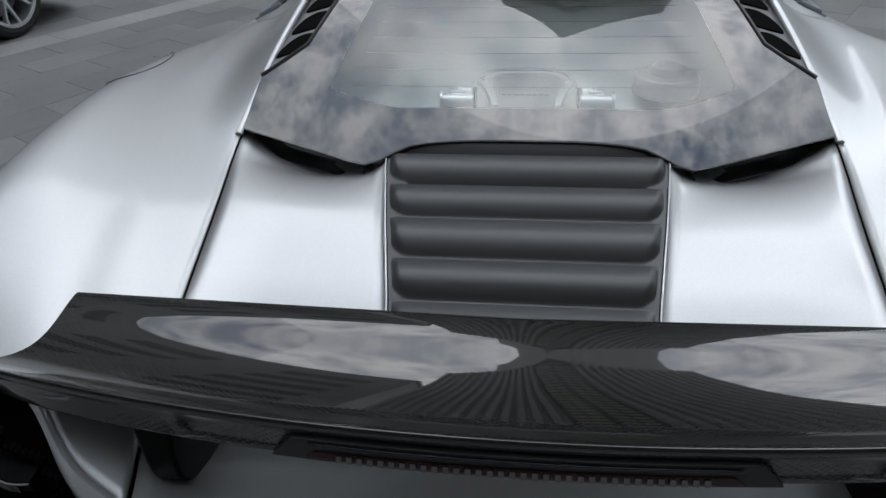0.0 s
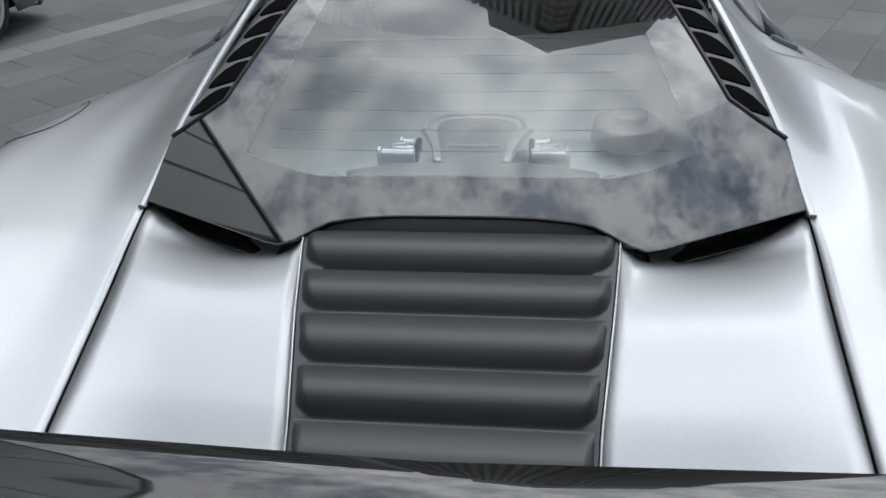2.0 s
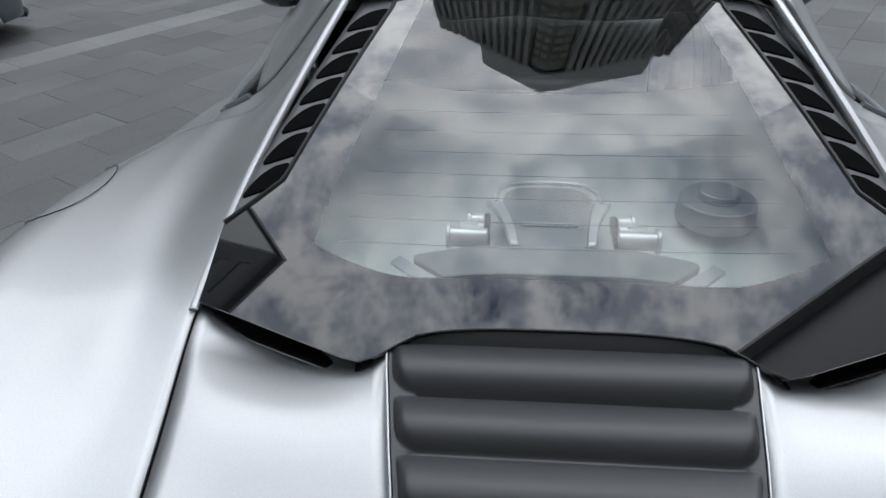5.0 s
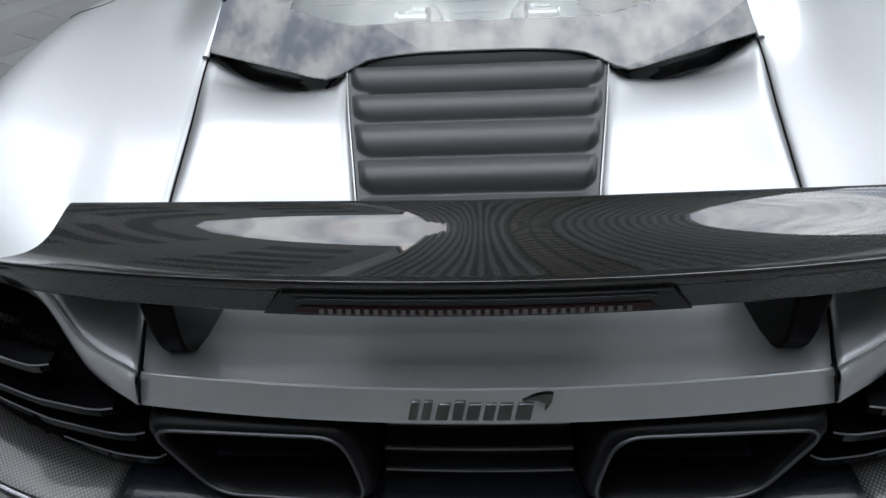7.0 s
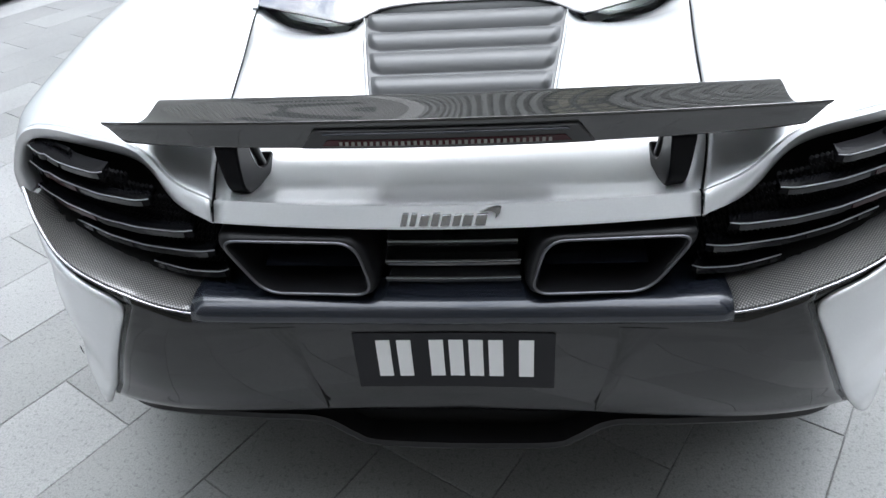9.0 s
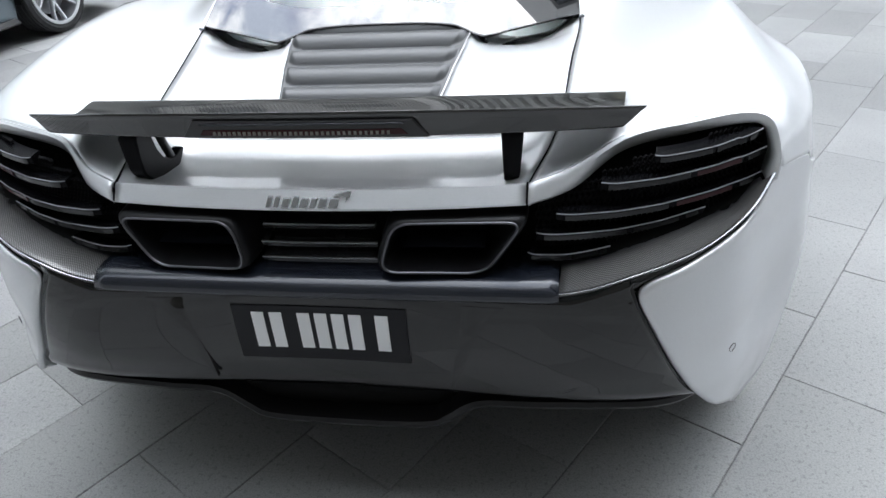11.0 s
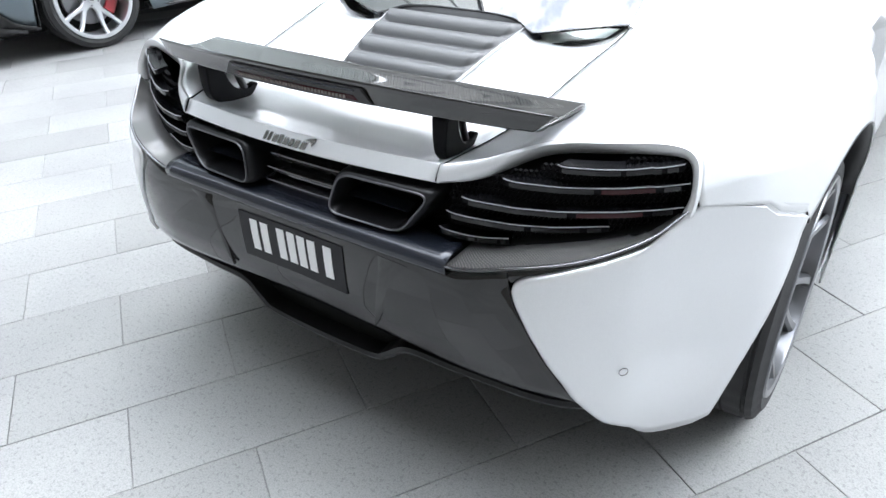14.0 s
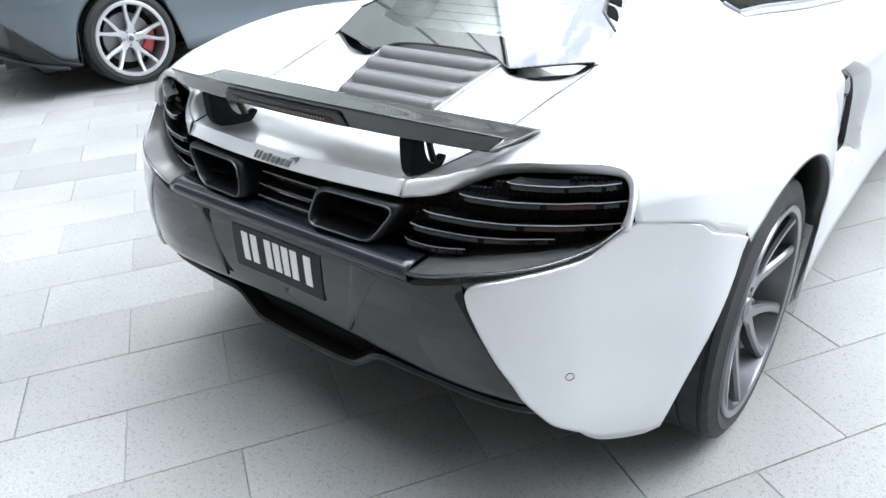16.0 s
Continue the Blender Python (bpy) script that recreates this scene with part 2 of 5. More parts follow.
def sheet(name, g, material, parent, label="", side=1, flip=False, solid=0.004, smooth=40):
    """A panel from a grid; side -1 mirrors it to the other side of the car."""
    g = np.array(g, float)
    nu, nv = g.shape[:2]
    v = g.reshape(-1, 3) * (side, 1, 1)
    return make(name, v, grid_faces(nu, nv, flip ^ (side < 0)), material, parent, label, smooth, solid)


def sweep(name, path, section, material, parent, label="", closed=False, cap=True, up=(0, 0, 1), smooth=40):
    """A section [(across, up)] carried along a path."""
    p = np.asarray(path, float)
    n, k = len(p), len(section)
    verts = []
    for i in range(n):
        a, b = (p[i - 1], p[(i + 1) % n]) if closed else (p[max(i - 1, 0)], p[min(i + 1, n - 1)])
        d = Vector(b - a).normalized()
        r = d.cross(Vector(up)).normalized()
        w = r.cross(d)
        for c, h in section:
            verts.append(Vector(p[i]) + r * c + w * h)
    fs = []
    for i in range(n if closed else n - 1):
        m = (i + 1) % n
        for j in range(k):
            fs.append((i * k + j, i * k + (j + 1) % k, m * k + (j + 1) % k, m * k + j))
    if cap and not closed:
        fs += [tuple(range(k))[::-1], tuple((n - 1) * k + j for j in range(k))]
    return make(name, verts, fs, material, parent, label, smooth)


def ring(w, h, n=8):
    return [(w * math.cos(2 * math.pi * i / n), h * math.sin(2 * math.pi * i / n)) for i in range(n)]


def rounded(points, r, steps=4):
    """A closed outline with its corners rounded."""
    out, n = [], len(points)
    for i in range(n):
        a, b, c = (Vector(points[k % n]) for k in (i - 1, i, i + 1))
        d, e = (a - b), (c - b)
        k = min(r, d.length * 0.45, e.length * 0.45)
        s, f = b + d.normalized() * k, b + e.normalized() * k
        for j in range(steps + 1):
            t = j / steps
            out.append(s * (1 - t) ** 2 + b * 2 * t * (1 - t) + f * t ** 2)
    return out


def box_bm(cx, cy, cz, sx, sy, sz, bm=None, turn=None):
    bm = bm or bmesh.new()
    m = Matrix.Translation((cx, cy, cz)) @ (turn or Matrix()) @ Matrix.Diagonal((sx, sy, sz, 1))
    bmesh.ops.create_cube(bm, size=1.0, matrix=m)
    return bm


def thing(name, label, category, group="", at=None):
    ob = new(name)
    ob.empty_display_size = 0.1
    if at is not None:
        ob.matrix_world = at
    return tagged(ob, label, category, group)


# ---- the silver sports car: tail at y = 0, nose towards +y ----
car = thing("sports_car", "silver mid-engined sports car with raised carbon wing on granite paving", "car")

# character lines of the rear wing, tail edge first
SEAM = [(0.361, 0.014, 0.822), (0.405, 0.20, 0.842), (0.432, 0.45, 0.892), (0.450, 0.633, 0.932), (0.428, 0.80, 1.012), (0.380, 0.98, 1.108), (0.335, 1.14, 1.188)]
VALLEY = [(0.430, 0.050, 0.834), (0.480, 0.24, 0.862), (0.510, 0.45, 0.902), (0.530, 0.633, 0.928), (0.535, 0.80, 0.952), (0.520, 0.98, 0.985), (0.500, 1.14, 1.010)]
INNER = [(0.520, 0.127, 0.857), (0.580, 0.28, 0.898), (0.610, 0.46, 0.932), (0.625, 0.64, 0.950), (0.630, 0.80, 0.957), (0.625, 0.98, 0.960), (0.610, 1.14, 0.966)]
CREST = [(0.706, 0.189, 0.872), (0.718, 0.30, 0.916), (0.730, 0.47, 0.948), (0.738, 0.65, 0.962), (0.738, 0.81, 0.960), (0.728, 0.98, 0.946), (0.710, 1.14, 0.926)]
SHOULDER = [(0.757, 0.188, 0.858), (0.802, 0.29, 0.872), (0.835, 0.46, 0.868), (0.856, 0.64, 0.858), (0.866, 0.81, 0.850), (0.860, 0.98, 0.840), (0.848, 1.14, 0.832)]
WAIST = [(0.772, 0.162, 0.812), (0.848, 0.29, 0.815), (0.902, 0.45, 0.808), (0.930, 0.64, 0.812), (0.938, 0.81, 0.800), (0.930, 0.98, 0.770), (0.912, 1.14, 0.740)]
ARCH_Y, ARCH_Z, ARCH_A, ARCH_B = 0.670, 0.345, 0.385, 0.420


def arch_z(y):
    return ARCH_Z + ARCH_B * math.sqrt(max(0.0, 1 - ((y - ARCH_Y) / ARCH_A) ** 2))


def hem(y):
    """The lower edge of the quarter panel: bumper joint, wheel arch, sill."""
    if y < 0.42:
        return float(np.interp(y, [0.16, 0.22, 0.300, 0.316, 0.42], [0.785, 0.772, 0.751, 0.730, 0.690]))
    z = arch_z(y) if y < ARCH_Y + ARCH_A else 0.15
    return max(z, 0.15)


NV = 60
quarter = loft([SEAM, VALLEY, INNER, CREST, SHOULDER, WAIST], 34, NV)
lower = np.zeros((7, NV, 3))
for j in range(NV):
    x, y, z = quarter[-1, j]
    zl = min(hem(y), z - 0.012)
    for i in range(7):
        f = (i + 1) / 7
        zz = z + (zl - z) * f
        lower[i, j] = (x + 0.022 * math.sin(min(1, (z - zz) / 0.25) * 2.2) - 0.05 * max(0, (0.45 - zz)) + 0.004 * f, y, zz)
quarter = np.concatenate([quarter, lower], 0)
for s in (1, -1):
    sheet("quarter_panel", quarter, SILVER, car, "silver rear wing panel over the wheel", s)
    edge = quarter[-1][(quarter[-1][:, 1] > 0.40) & (quarter[-1][:, 1] < ARCH_Y + ARCH_A)]
    lip = np.stack([edge, edge + (-0.03, 0, 0.004), edge + (-0.10, 0, 0.03)], 0)
    sheet("arch_lip", lip, BLACK, car, "", s)

# opening round the lamps, and the pale rim between it and the wing panel
RIM_OUT = [(0.361, 0.012, 0.822), (0.430, 0.048, 0.834), (0.520, 0.126, 0.857), (0.620, 0.163, 0.866), (0.712, 0.189, 0.872), (0.757, 0.187, 0.858), (0.772, 0.162, 0.812), (0.770, 0.150, 0.768)]
RIM_IN = [(0.359, 0.000, 0.796), (0.430, 0.045, 0.805), (0.513, 0.126, 0.835), (0.620, 0.166, 0.847), (0.715, 0.189, 0.855), (0.750, 0.189, 0.847), (0.765, 0.167, 0.806), (0.758, 0.152, 0.764)]
u = np.linspace(0, 1, 48)
ro, ri = catmull(RIM_OUT, u), catmull(RIM_IN, u)
rim = np.stack([ro + (0, 0.004, -0.001), ro, ro * 0.9 + ri * 0.1 + (0, -0.003, 0.0), ro * 0.5 + ri * 0.5 + (0, -0.0045, 0.0), ro * 0.1 + ri * 0.9 + (0, -0.003, 0.0), ri, ri + (-0.002, 0.03, 0.004)], 0)
for s in (1, -1):
    sheet("lamp_surround", rim, SILVER, car, "pale silver rim curving round the rear lamps", s, flip=True)

# engine cover: deck between the two seams, dished under the wing
def deck_z(x, y):
    ys = [0.0, 0.010, 0.022, 0.045, 0.10, 0.18, 0.26, 0.34, 0.45, 0.566, 0.66, 0.80]
    zs = [0.806, 0.815, 0.811, 0.803, 0.792, 0.790, 0.808, 0.844, 0.880, 0.908, 0.925, 0.95]
    return float(np.interp(y, ys, zs)) + 0.015 * max(0.0, (abs(x) - 0.2) / 0.25) ** 2 * min(1, y / 0.3)


def tail_y(x):
    return -0.014 + 0.026 * (abs(x) / 0.36) ** 2


def louvre_half(y):
    return float(np.interp(y, [0.10, 0.2, 0.325, 0.456, 0.566, 0.66], [0.150, 0.155, 0.168, 0.190, 0.207, 0.215]))


ys = np.linspace(0.251, 0.70, 34)
seam_curve = catmull(SEAM, np.linspace(0, 1, 200))
for s in (1, -1):
    g = np.zeros((14, len(ys), 3))
    for j, y in enumerate(ys):
        xo = float(np.interp(max(y, 0.014), seam_curve[:, 1], seam_curve[:, 0])) - 0.0025
        zo = float(np.interp(max(y, 0.014), seam_curve[:, 1], seam_curve[:, 2]))
        xi = louvre_half(y)
        for i in range(14):
            f = i / 13
            x = xi + (xo - xi) * f
            yy = y if y > 0.10 else y + tail_y(x) * (1 - y / 0.10)
            k = min(1.0, max(0.0, (f - 0.62) / 0.38)) ** 2
            scoop = 0.036 * min(1.0, max(0.0, (y - 0.46) / 0.13)) ** 2 * math.sin(math.pi * min(1.0, f * 1.02)) ** 0.6
            g[i, j] = (x, yy, deck_z(x, y) * (1 - k) + (zo - 0.001) * k - scoop - 0.35 * max(0.0, y - 0.615))
    sheet("engine_cover", g, SILVER, car, "silver engine cover panel dished below the wing", s)

g = np.zeros((41, 24, 3))
for j, y in enumerate(np.linspace(0.0, 0.250, 24)):
    xo = float(np.interp(max(y, 0.014), seam_curve[:, 1], seam_curve[:, 0])) - 0.0025
    zo = float(np.interp(max(y, 0.014), seam_curve[:, 1], seam_curve[:, 2]))
    for i in range(41):
        f = -1 + i / 20
        x = xo * f
        yy = y if y > 0.10 else y + tail_y(x) * (1 - y / 0.10)
        k = min(1.0, max(0.0, (abs(f) - 0.75) / 0.25)) ** 2
        g[i, j] = (x, yy, deck_z(x, y) * (1 - k) + (zo - 0.001) * k)
sheet("tail_deck", g, SILVER, car, "dished silver deck below the wing")

# pale tail band between the seams
xs = np.linspace(-0.357, 0.357, 41)
band = np.zeros((9, 41, 3))
for j, x in enumerate(xs):
    y = tail_y(x)
    band[:, j] = [(x, y + 0.016, 0.814), (x, y + 0.0085, 0.8222), (x, y + 0.0065, 0.8234), (x, y + 0.0040, 0.8230), (x, y + 0.0012, 0.8195), (x, y - 0.0145, 0.7985), (x, y - 0.0150, 0.7950), (x, y - 0.012, 0.7932), (x, y + 0.03, 0.7925)]
sheet("tail_band", band, SILVER, car, "pale silver band across the tail", smooth=25)
for s in (1, -1):
    y = tail_y(0.358)
    sweep("band_joint", [(s * 0.3585, y + 0.012, 0.8215), (s * 0.3585, y + 0.003, 0.8235), (s * 0.3585, y - 0.0008, 0.8195), (s * 0.3585, y - 0.0150, 0.7980), (s * 0.3585, y - 0.010, 0.7930)], ring(0.0014, 0.0016, 6), VOID, car, "dark joint at the end of the band")

# louvred panel
ly = np.linspace(0.252, 0.618, 188)
lx = [math.copysign(1 - (1 - abs(f)) ** 1.9, f) for f in np.linspace(-1, 1, 81)]
g = np.zeros((81, 188, 3))
EDGES = [0.187, 0.256, 0.325, 0.388, 0.456, 0.524, 0.594, 0.665]
for j, y in enumerate(ly):
    w = louvre_half(y) - 0.003
    k = max([i for i in range(len(EDGES)) if EDGES[i] <= y] or [-1])
    for i, f in enumerate(lx):
        x = f * w
        z = deck_z(x, y) + 0.004
        if k >= 0 and k < len(EDGES) - 1:
            t = (y - EDGES[k]) / (EDGES[k + 1] - EDGES[k])
            reach = w - 0.005 - 0.020 * (1 - min(1.0, t / 0.42)) ** 2.4
            edge = min(1.0, max(0.0, (reach - abs(x)) / 0.009)) ** 0.45
            rise = 1 - (1 - min(1.0, t / 0.42)) ** 2.6
            z += edge * (0.019 * rise * (1 - 0.92 * max(0.0, (t - 0.42) / 0.58) ** 1.5) - 0.003)
        g[i, j] = (x, y, z)
sheet("louvre_panel", g, SATIN, car, "satin black panel with moulded louvres", smooth=60)
for s in (1, -1):
    edge = [(s * (louvre_half(y) - 0.0005), y, deck_z(louvre_half(y), y) + 0.003) for y in np.linspace(0.255, 0.62, 24)]
    sweep("louvre_trim", edge, ring(0.0016, 0.0032, 6), SILVER, car)
    edge = [(s * (p[0] - 0.002), p[1], p[2] - 0.001) for p in catmull(SEAM, np.linspace(0, 0.62, 40))]
    sweep("panel_gap", edge, ring(0.0011, 0.0018, 6), VOID, car)

# rear window hatch
HATCH_EDGE = [(0.0, 0.605, 0.935), (0.10, 0.604, 0.934), (0.172, 0.596, 0.930), (0.206, 0.578, 0.922), (0.240, 0.564, 0.917), (0.30, 0.582, 0.923), (0.37, 0.606, 0.930), (0.447, 0.633, 0.937)]


def side_x(y):
    return float(np.interp(y, [0.633, 0.738, 1.14, 1.2], [0.447, 0.443, 0.318, 0.30]))


GLASS_Y = np.linspace(0.50, 1.24, 149)
GLASS_Z = np.cumsum(np.interp(GLASS_Y, [0.50, 0.84, 0.90, 0.97, 1.05, 1.14, 1.24], [0.49, 0.485, 0.464, 0.438, 0.415, 0.385, 0.35]) * 0.005)
GLASS_Z += 0.935 - np.interp(0.605, GLASS_Y, GLASS_Z)


def glass_z(x, y):
    return float(np.interp(y, GLASS_Y, GLASS_Z)) - 0.012 * (abs(x) / 0.44) ** 2.2


def vent_x(y):
    return float(np.interp(y, [0.738, 0.80, 1.14, 1.2], [0.443, 0.376, 0.262, 0.245]))


def pane_x(y):
    return float(np.interp(y, [0.60, 0.70, 0.735, 1.15], [0.305, 0.318, 0.314, 0.212]))


def pane_low(x):
    return 0.663 + 0.042 * max(0.0, (abs(x) - 0.19) / 0.125) ** 1.5


edge_line = catmull(HATCH_EDGE, np.linspace(0, 1, 160))
cols = [("p", f) for f in np.linspace(0, 1, 15)] + [("f", f) for f in np.linspace(0, 1, 7)[1:]] + [("v", f) for f in np.linspace(0, 1, 5)[1:]]
rows_ = [("a", f) for f in np.linspace(0, 1, 7)] + [("b", f) for f in np.linspace(0, 1, 27)[1:]] + [("c", 1.0)]


def hatch_point(col, row):
    y = 0.75
    for _ in range(6):
        lim, ven, sid = pane_x(y), min(vent_x(y), side_x(max(y, 0.633))) if y > 0.738 else side_x(max(y, 0.633)), side_x(max(y, 0.633))
        k, f = col
        x = lim * f if k == "p" else lim + (ven - lim) * f if k == "f" else ven + (sid - ven) * f
        e = float(np.interp(x, edge_line[:, 0], edge_line[:, 1]))
        lo_ = max(pane_low(min(x, 0.318)), e + 0.02)
        k, f = row
        y = e + (lo_ - e) * f if k == "a" else lo_ + (1.15 - lo_) * f if k == "b" else 1.166
    return (x, y, glass_z(x, y))


half = np.array([[hatch_point(c, r) for r in rows_] for c in cols])
NR = len(rows_)
mirror = half[:0:-1] * (-1, 1, 1)
hatch = np.concatenate([mirror, half], 0)
hx, hy, hz = hatch[:, 0, 0], hatch[:, 0, 1], hatch[:, 0, 2]
kinds = [c[0] for c in cols[:0:-1]] + [c[0] for c in cols]
cells = {"glass": [], "frit": []}
for i in range(len(kinds) - 1):
    kind = "v" if "v" in (kinds[i], kinds[i + 1]) else "f" if "f" in (kinds[i], kinds[i + 1]) else "p"
    for j in range(NR - 1):
        q = (i * NR + j, (i + 1) * NR + j, (i + 1) * NR + j + 1, i * NR + j + 1)
        if abs(hatch[i + 1, j, 0] - hatch[i, j, 0]) + abs(hatch[i + 1, j + 1, 0] - hatch[i, j + 1, 0]) < 1e-4:
            continue
        y = hatch.reshape(-1, 3)[list(q)][:, 1].mean()
        if kind == "v" and y > 0.738:
            continue
        cells["glass" if kind == "p" and 6 <= j < NR - 2 else "frit"].append(q)
hv = hatch.reshape(-1, 3)


def pick(faces):
    used = sorted({w for f in faces for w in f})
    at = {w: i for i, w in enumerate(used)}
    return hv[used], [tuple(at[w] for w in f) for f in faces]


make("hatch_surround", *pick(cells["frit"]), FRIT, car, "gloss black border of the rear window", 60)
pane = make("rear_window", *pick(cells["glass"]), GLASS, car, "sloping glass over the engine bay", 60)
pane.visible_shadow = False
# underside lip of the hatch, with its two scoops
lip_rows = ((1.0, 0.0005, 0.0005), (0.9995, -0.0012, -0.003), (0.999, -0.0005, -0.0055), (0.998, 0.006, -0.021), (0.997, 0.009, -0.024), (0.985, 0.035, -0.025), (0.96, 0.12, -0.012))
drop = np.interp(np.abs(hx), [0.0, 0.19, 0.23, 0.27, 0.40, 0.44], [0.75, 0.75, 0.55, 0.30, 0.30, 0.6])
low = np.stack([np.stack([hx * kx, hy + ky, hz + kz * drop], 1) for kx, ky, kz in lip_rows], 0)
sheet("hatch_lip", low, GLOSS, car, "gloss black lip under the rear window edge", smooth=30)
for s in (1, -1):
    blade = []
    for f in np.linspace(0, 1, 25):
        x = 0.215 + 0.222 * f
        e_y, e_z = float(np.interp(x, edge_line[:, 0], edge_line[:, 1])), float(np.interp(x, edge_line[:, 0], edge_line[:, 2]))
        d = 0.003 + 0.033 * float(np.interp(f, [0.0, 0.08, 0.18, 0.24, 0.74, 0.80, 1.0], [0.0, 0.35, 0.88, 1.0, 1.0, 0.90, 0.0]))
        blade.append([(s * x, e_y + 0.05, e_z - d - 0.004), (s * x, e_y + 0.004, e_z - d), (s * x, e_y + 0.001, e_z - d - 0.002), (s * x, e_y + 0.004, e_z - d - 0.006), (s * x, e_y + 0.05, e_z - d - 0.010)])
    make("scoop_blade", [p for r in blade for p in r], [(i * 5 + j, i * 5 + 5 + j, i * 5 + 6 + j, i * 5 + 1 + j) if s > 0 else (i * 5 + 1 + j, i * 5 + 6 + j, i * 5 + 5 + j, i * 5 + j) for i in range(24) for j in range(4)], GLOSS, car, "gloss black blade under the air scoop", 50)
# vent strips beside the glass: uncut grey panel, shade of its slots painted as black caps
for s in (1, -1):
    base = np.zeros((6, 40, 3))
    for j in range(40):
        y = 0.742 + (1.158 - 0.742) * j / 39
        inner = float(np.interp(y, [0.738, 0.80, 1.14], [0.443, 0.376, 0.262])) + 0.002
        for i in range(6):
            x = inner + (side_x(y) + 0.003 - inner) * i / 5
            base[i, j] = (x, y, glass_z(x, y) - 0.004)
    sheet("vent_panel", base, VENT, car, "grey vent strip beside the rear window, its slots painted on in black", s)
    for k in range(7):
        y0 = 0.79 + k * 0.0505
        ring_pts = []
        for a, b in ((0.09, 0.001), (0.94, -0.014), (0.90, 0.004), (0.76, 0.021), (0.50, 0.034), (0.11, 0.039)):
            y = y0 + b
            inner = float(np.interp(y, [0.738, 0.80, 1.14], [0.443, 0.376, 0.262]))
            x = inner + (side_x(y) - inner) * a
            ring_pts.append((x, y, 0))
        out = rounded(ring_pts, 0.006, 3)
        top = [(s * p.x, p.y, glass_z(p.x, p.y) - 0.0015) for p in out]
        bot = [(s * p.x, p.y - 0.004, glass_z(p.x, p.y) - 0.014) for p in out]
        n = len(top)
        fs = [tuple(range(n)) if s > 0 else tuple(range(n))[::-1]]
        make("vent_slot_shade", top + bot, fs + [(i, (i + 1) % n, n + (i + 1) % n, n + i) for i in range(n)], VOID, car, "", 0)
    line = []
    for y in np.linspace(0.80, 1.15, 20):
        line.append((s * (float(np.interp(y, [0.738, 0.80, 1.14], [0.443, 0.376, 0.262]))), y, glass_z(float(np.interp(y, [0.738, 0.80, 1.14], [0.443, 0.376, 0.262])), y)))
    line = [(s * 0.443, 0.738, glass_z(0.443, 0.738)), (s * 0.405, 0.772, glass_z(0.405, 0.772))] + line
    sweep("vent_seal", line, ring(0.004, 0.003, 6), BLACK, car)
    edge = [(s * (p[0] + 0.002), p[1], p[2] + 0.002) for p in catmull(SEAM, np.linspace(0.49, 1.0, 30))]
    sweep("roof_rail", edge, ring(0.006, 0.005, 8), SILVER, car)

# roof and the body ahead of the rear wheels
ROOF_C = [(0.0, 1.165, 1.196), (0.0, 1.35, 1.20), (0.0, 1.7, 1.195), (0.0, 2.0, 1.14), (0.0, 2.45, 0.93), (0.0, 2.9, 0.80), (0.0, 3.4, 0.68), (0.0, 3.75, 0.52)]
ROOF_M = [(0.20, 1.165, 1.190), (0.22, 1.35, 1.195), (0.25, 1.7, 1.185), (0.30, 2.0, 1.12), (0.36, 2.45, 0.92), (0.36, 2.9, 0.79), (0.36, 3.4, 0.67), (0.34, 3.73, 0.50)]
ROOF_S = [(0.335, 1.14, 1.188), (0.44, 1.35, 1.165), (0.50, 1.7, 1.15), (0.55, 2.0, 1.08), (0.62, 2.45, 0.91), (0.60, 2.9, 0.82), (0.58, 3.4, 0.70), (0.55, 3.66, 0.52)]
BELT = [(0.610, 1.14, 0.966), (0.628, 1.35, 0.946), (0.658, 1.7, 0.908), (0.700, 2.0, 0.888), (0.80, 2.45, 0.87), (0.80, 2.9, 0.86), (0.78, 3.4, 0.74), (0.72, 3.58, 0.55)]
DOOR_TOP = [(0.710, 1.14, 0.926), (0.722, 1.35, 0.900), (0.70, 1.7, 0.865), (0.745, 2.0, 0.845), (0.84, 2.45, 0.845), (0.86, 2.9, 0.83), (0.83, 3.4, 0.71), (0.75, 3.58, 0.53)]
DOOR_SHO = [(0.848, 1.14, 0.832), (0.850, 1.35, 0.80), (0.845, 1.7, 0.77), (0.865, 2.0, 0.76), (0.88, 2.45, 0.78), (0.91, 2.9, 0.77), (0.89, 3.4, 0.65), (0.78, 3.58, 0.50)]
FLANK = [(0.912, 1.14, 0.74), (0.875, 1.35, 0.70), (0.85, 1.7, 0.66), (0.865, 2.0, 0.66), (0.90, 2.45, 0.68), (0.93, 2.9, 0.68), (0.92, 3.4, 0.58), (0.80, 3.58, 0.46)]
LOWER = [(0.930, 1.14, 0.45), (0.885, 1.35, 0.42), (0.845, 1.7, 0.40), (0.850, 2.0, 0.40), (0.88, 2.45, 0.42), (0.92, 2.9, 0.45), (0.91, 3.4, 0.40), (0.79, 3.58, 0.32)]
SILL = [(0.915, 1.14, 0.15), (0.90, 1.35, 0.13), (0.89, 1.7, 0.13), (0.89, 2.0, 0.13), (0.90, 2.45, 0.16), (0.93, 2.9, 0.20), (0.90, 3.4, 0.20), (0.78, 3.58, 0.18)]
flank = loft([BELT, DOOR_TOP, DOOR_SHO, FLANK, LOWER, SILL], 60, 170)
flank[:, 0] += (-0.008, -0.03, -0.002)  # tucked under the wing panel
for p in flank.reshape(-1, 3):  # front wheel arch
    if abs(p[1] - 3.22) < 0.36:
        p[2] = max(p[2], 0.33 + math.sqrt(0.36 ** 2 - (p[1] - 3.22) ** 2))
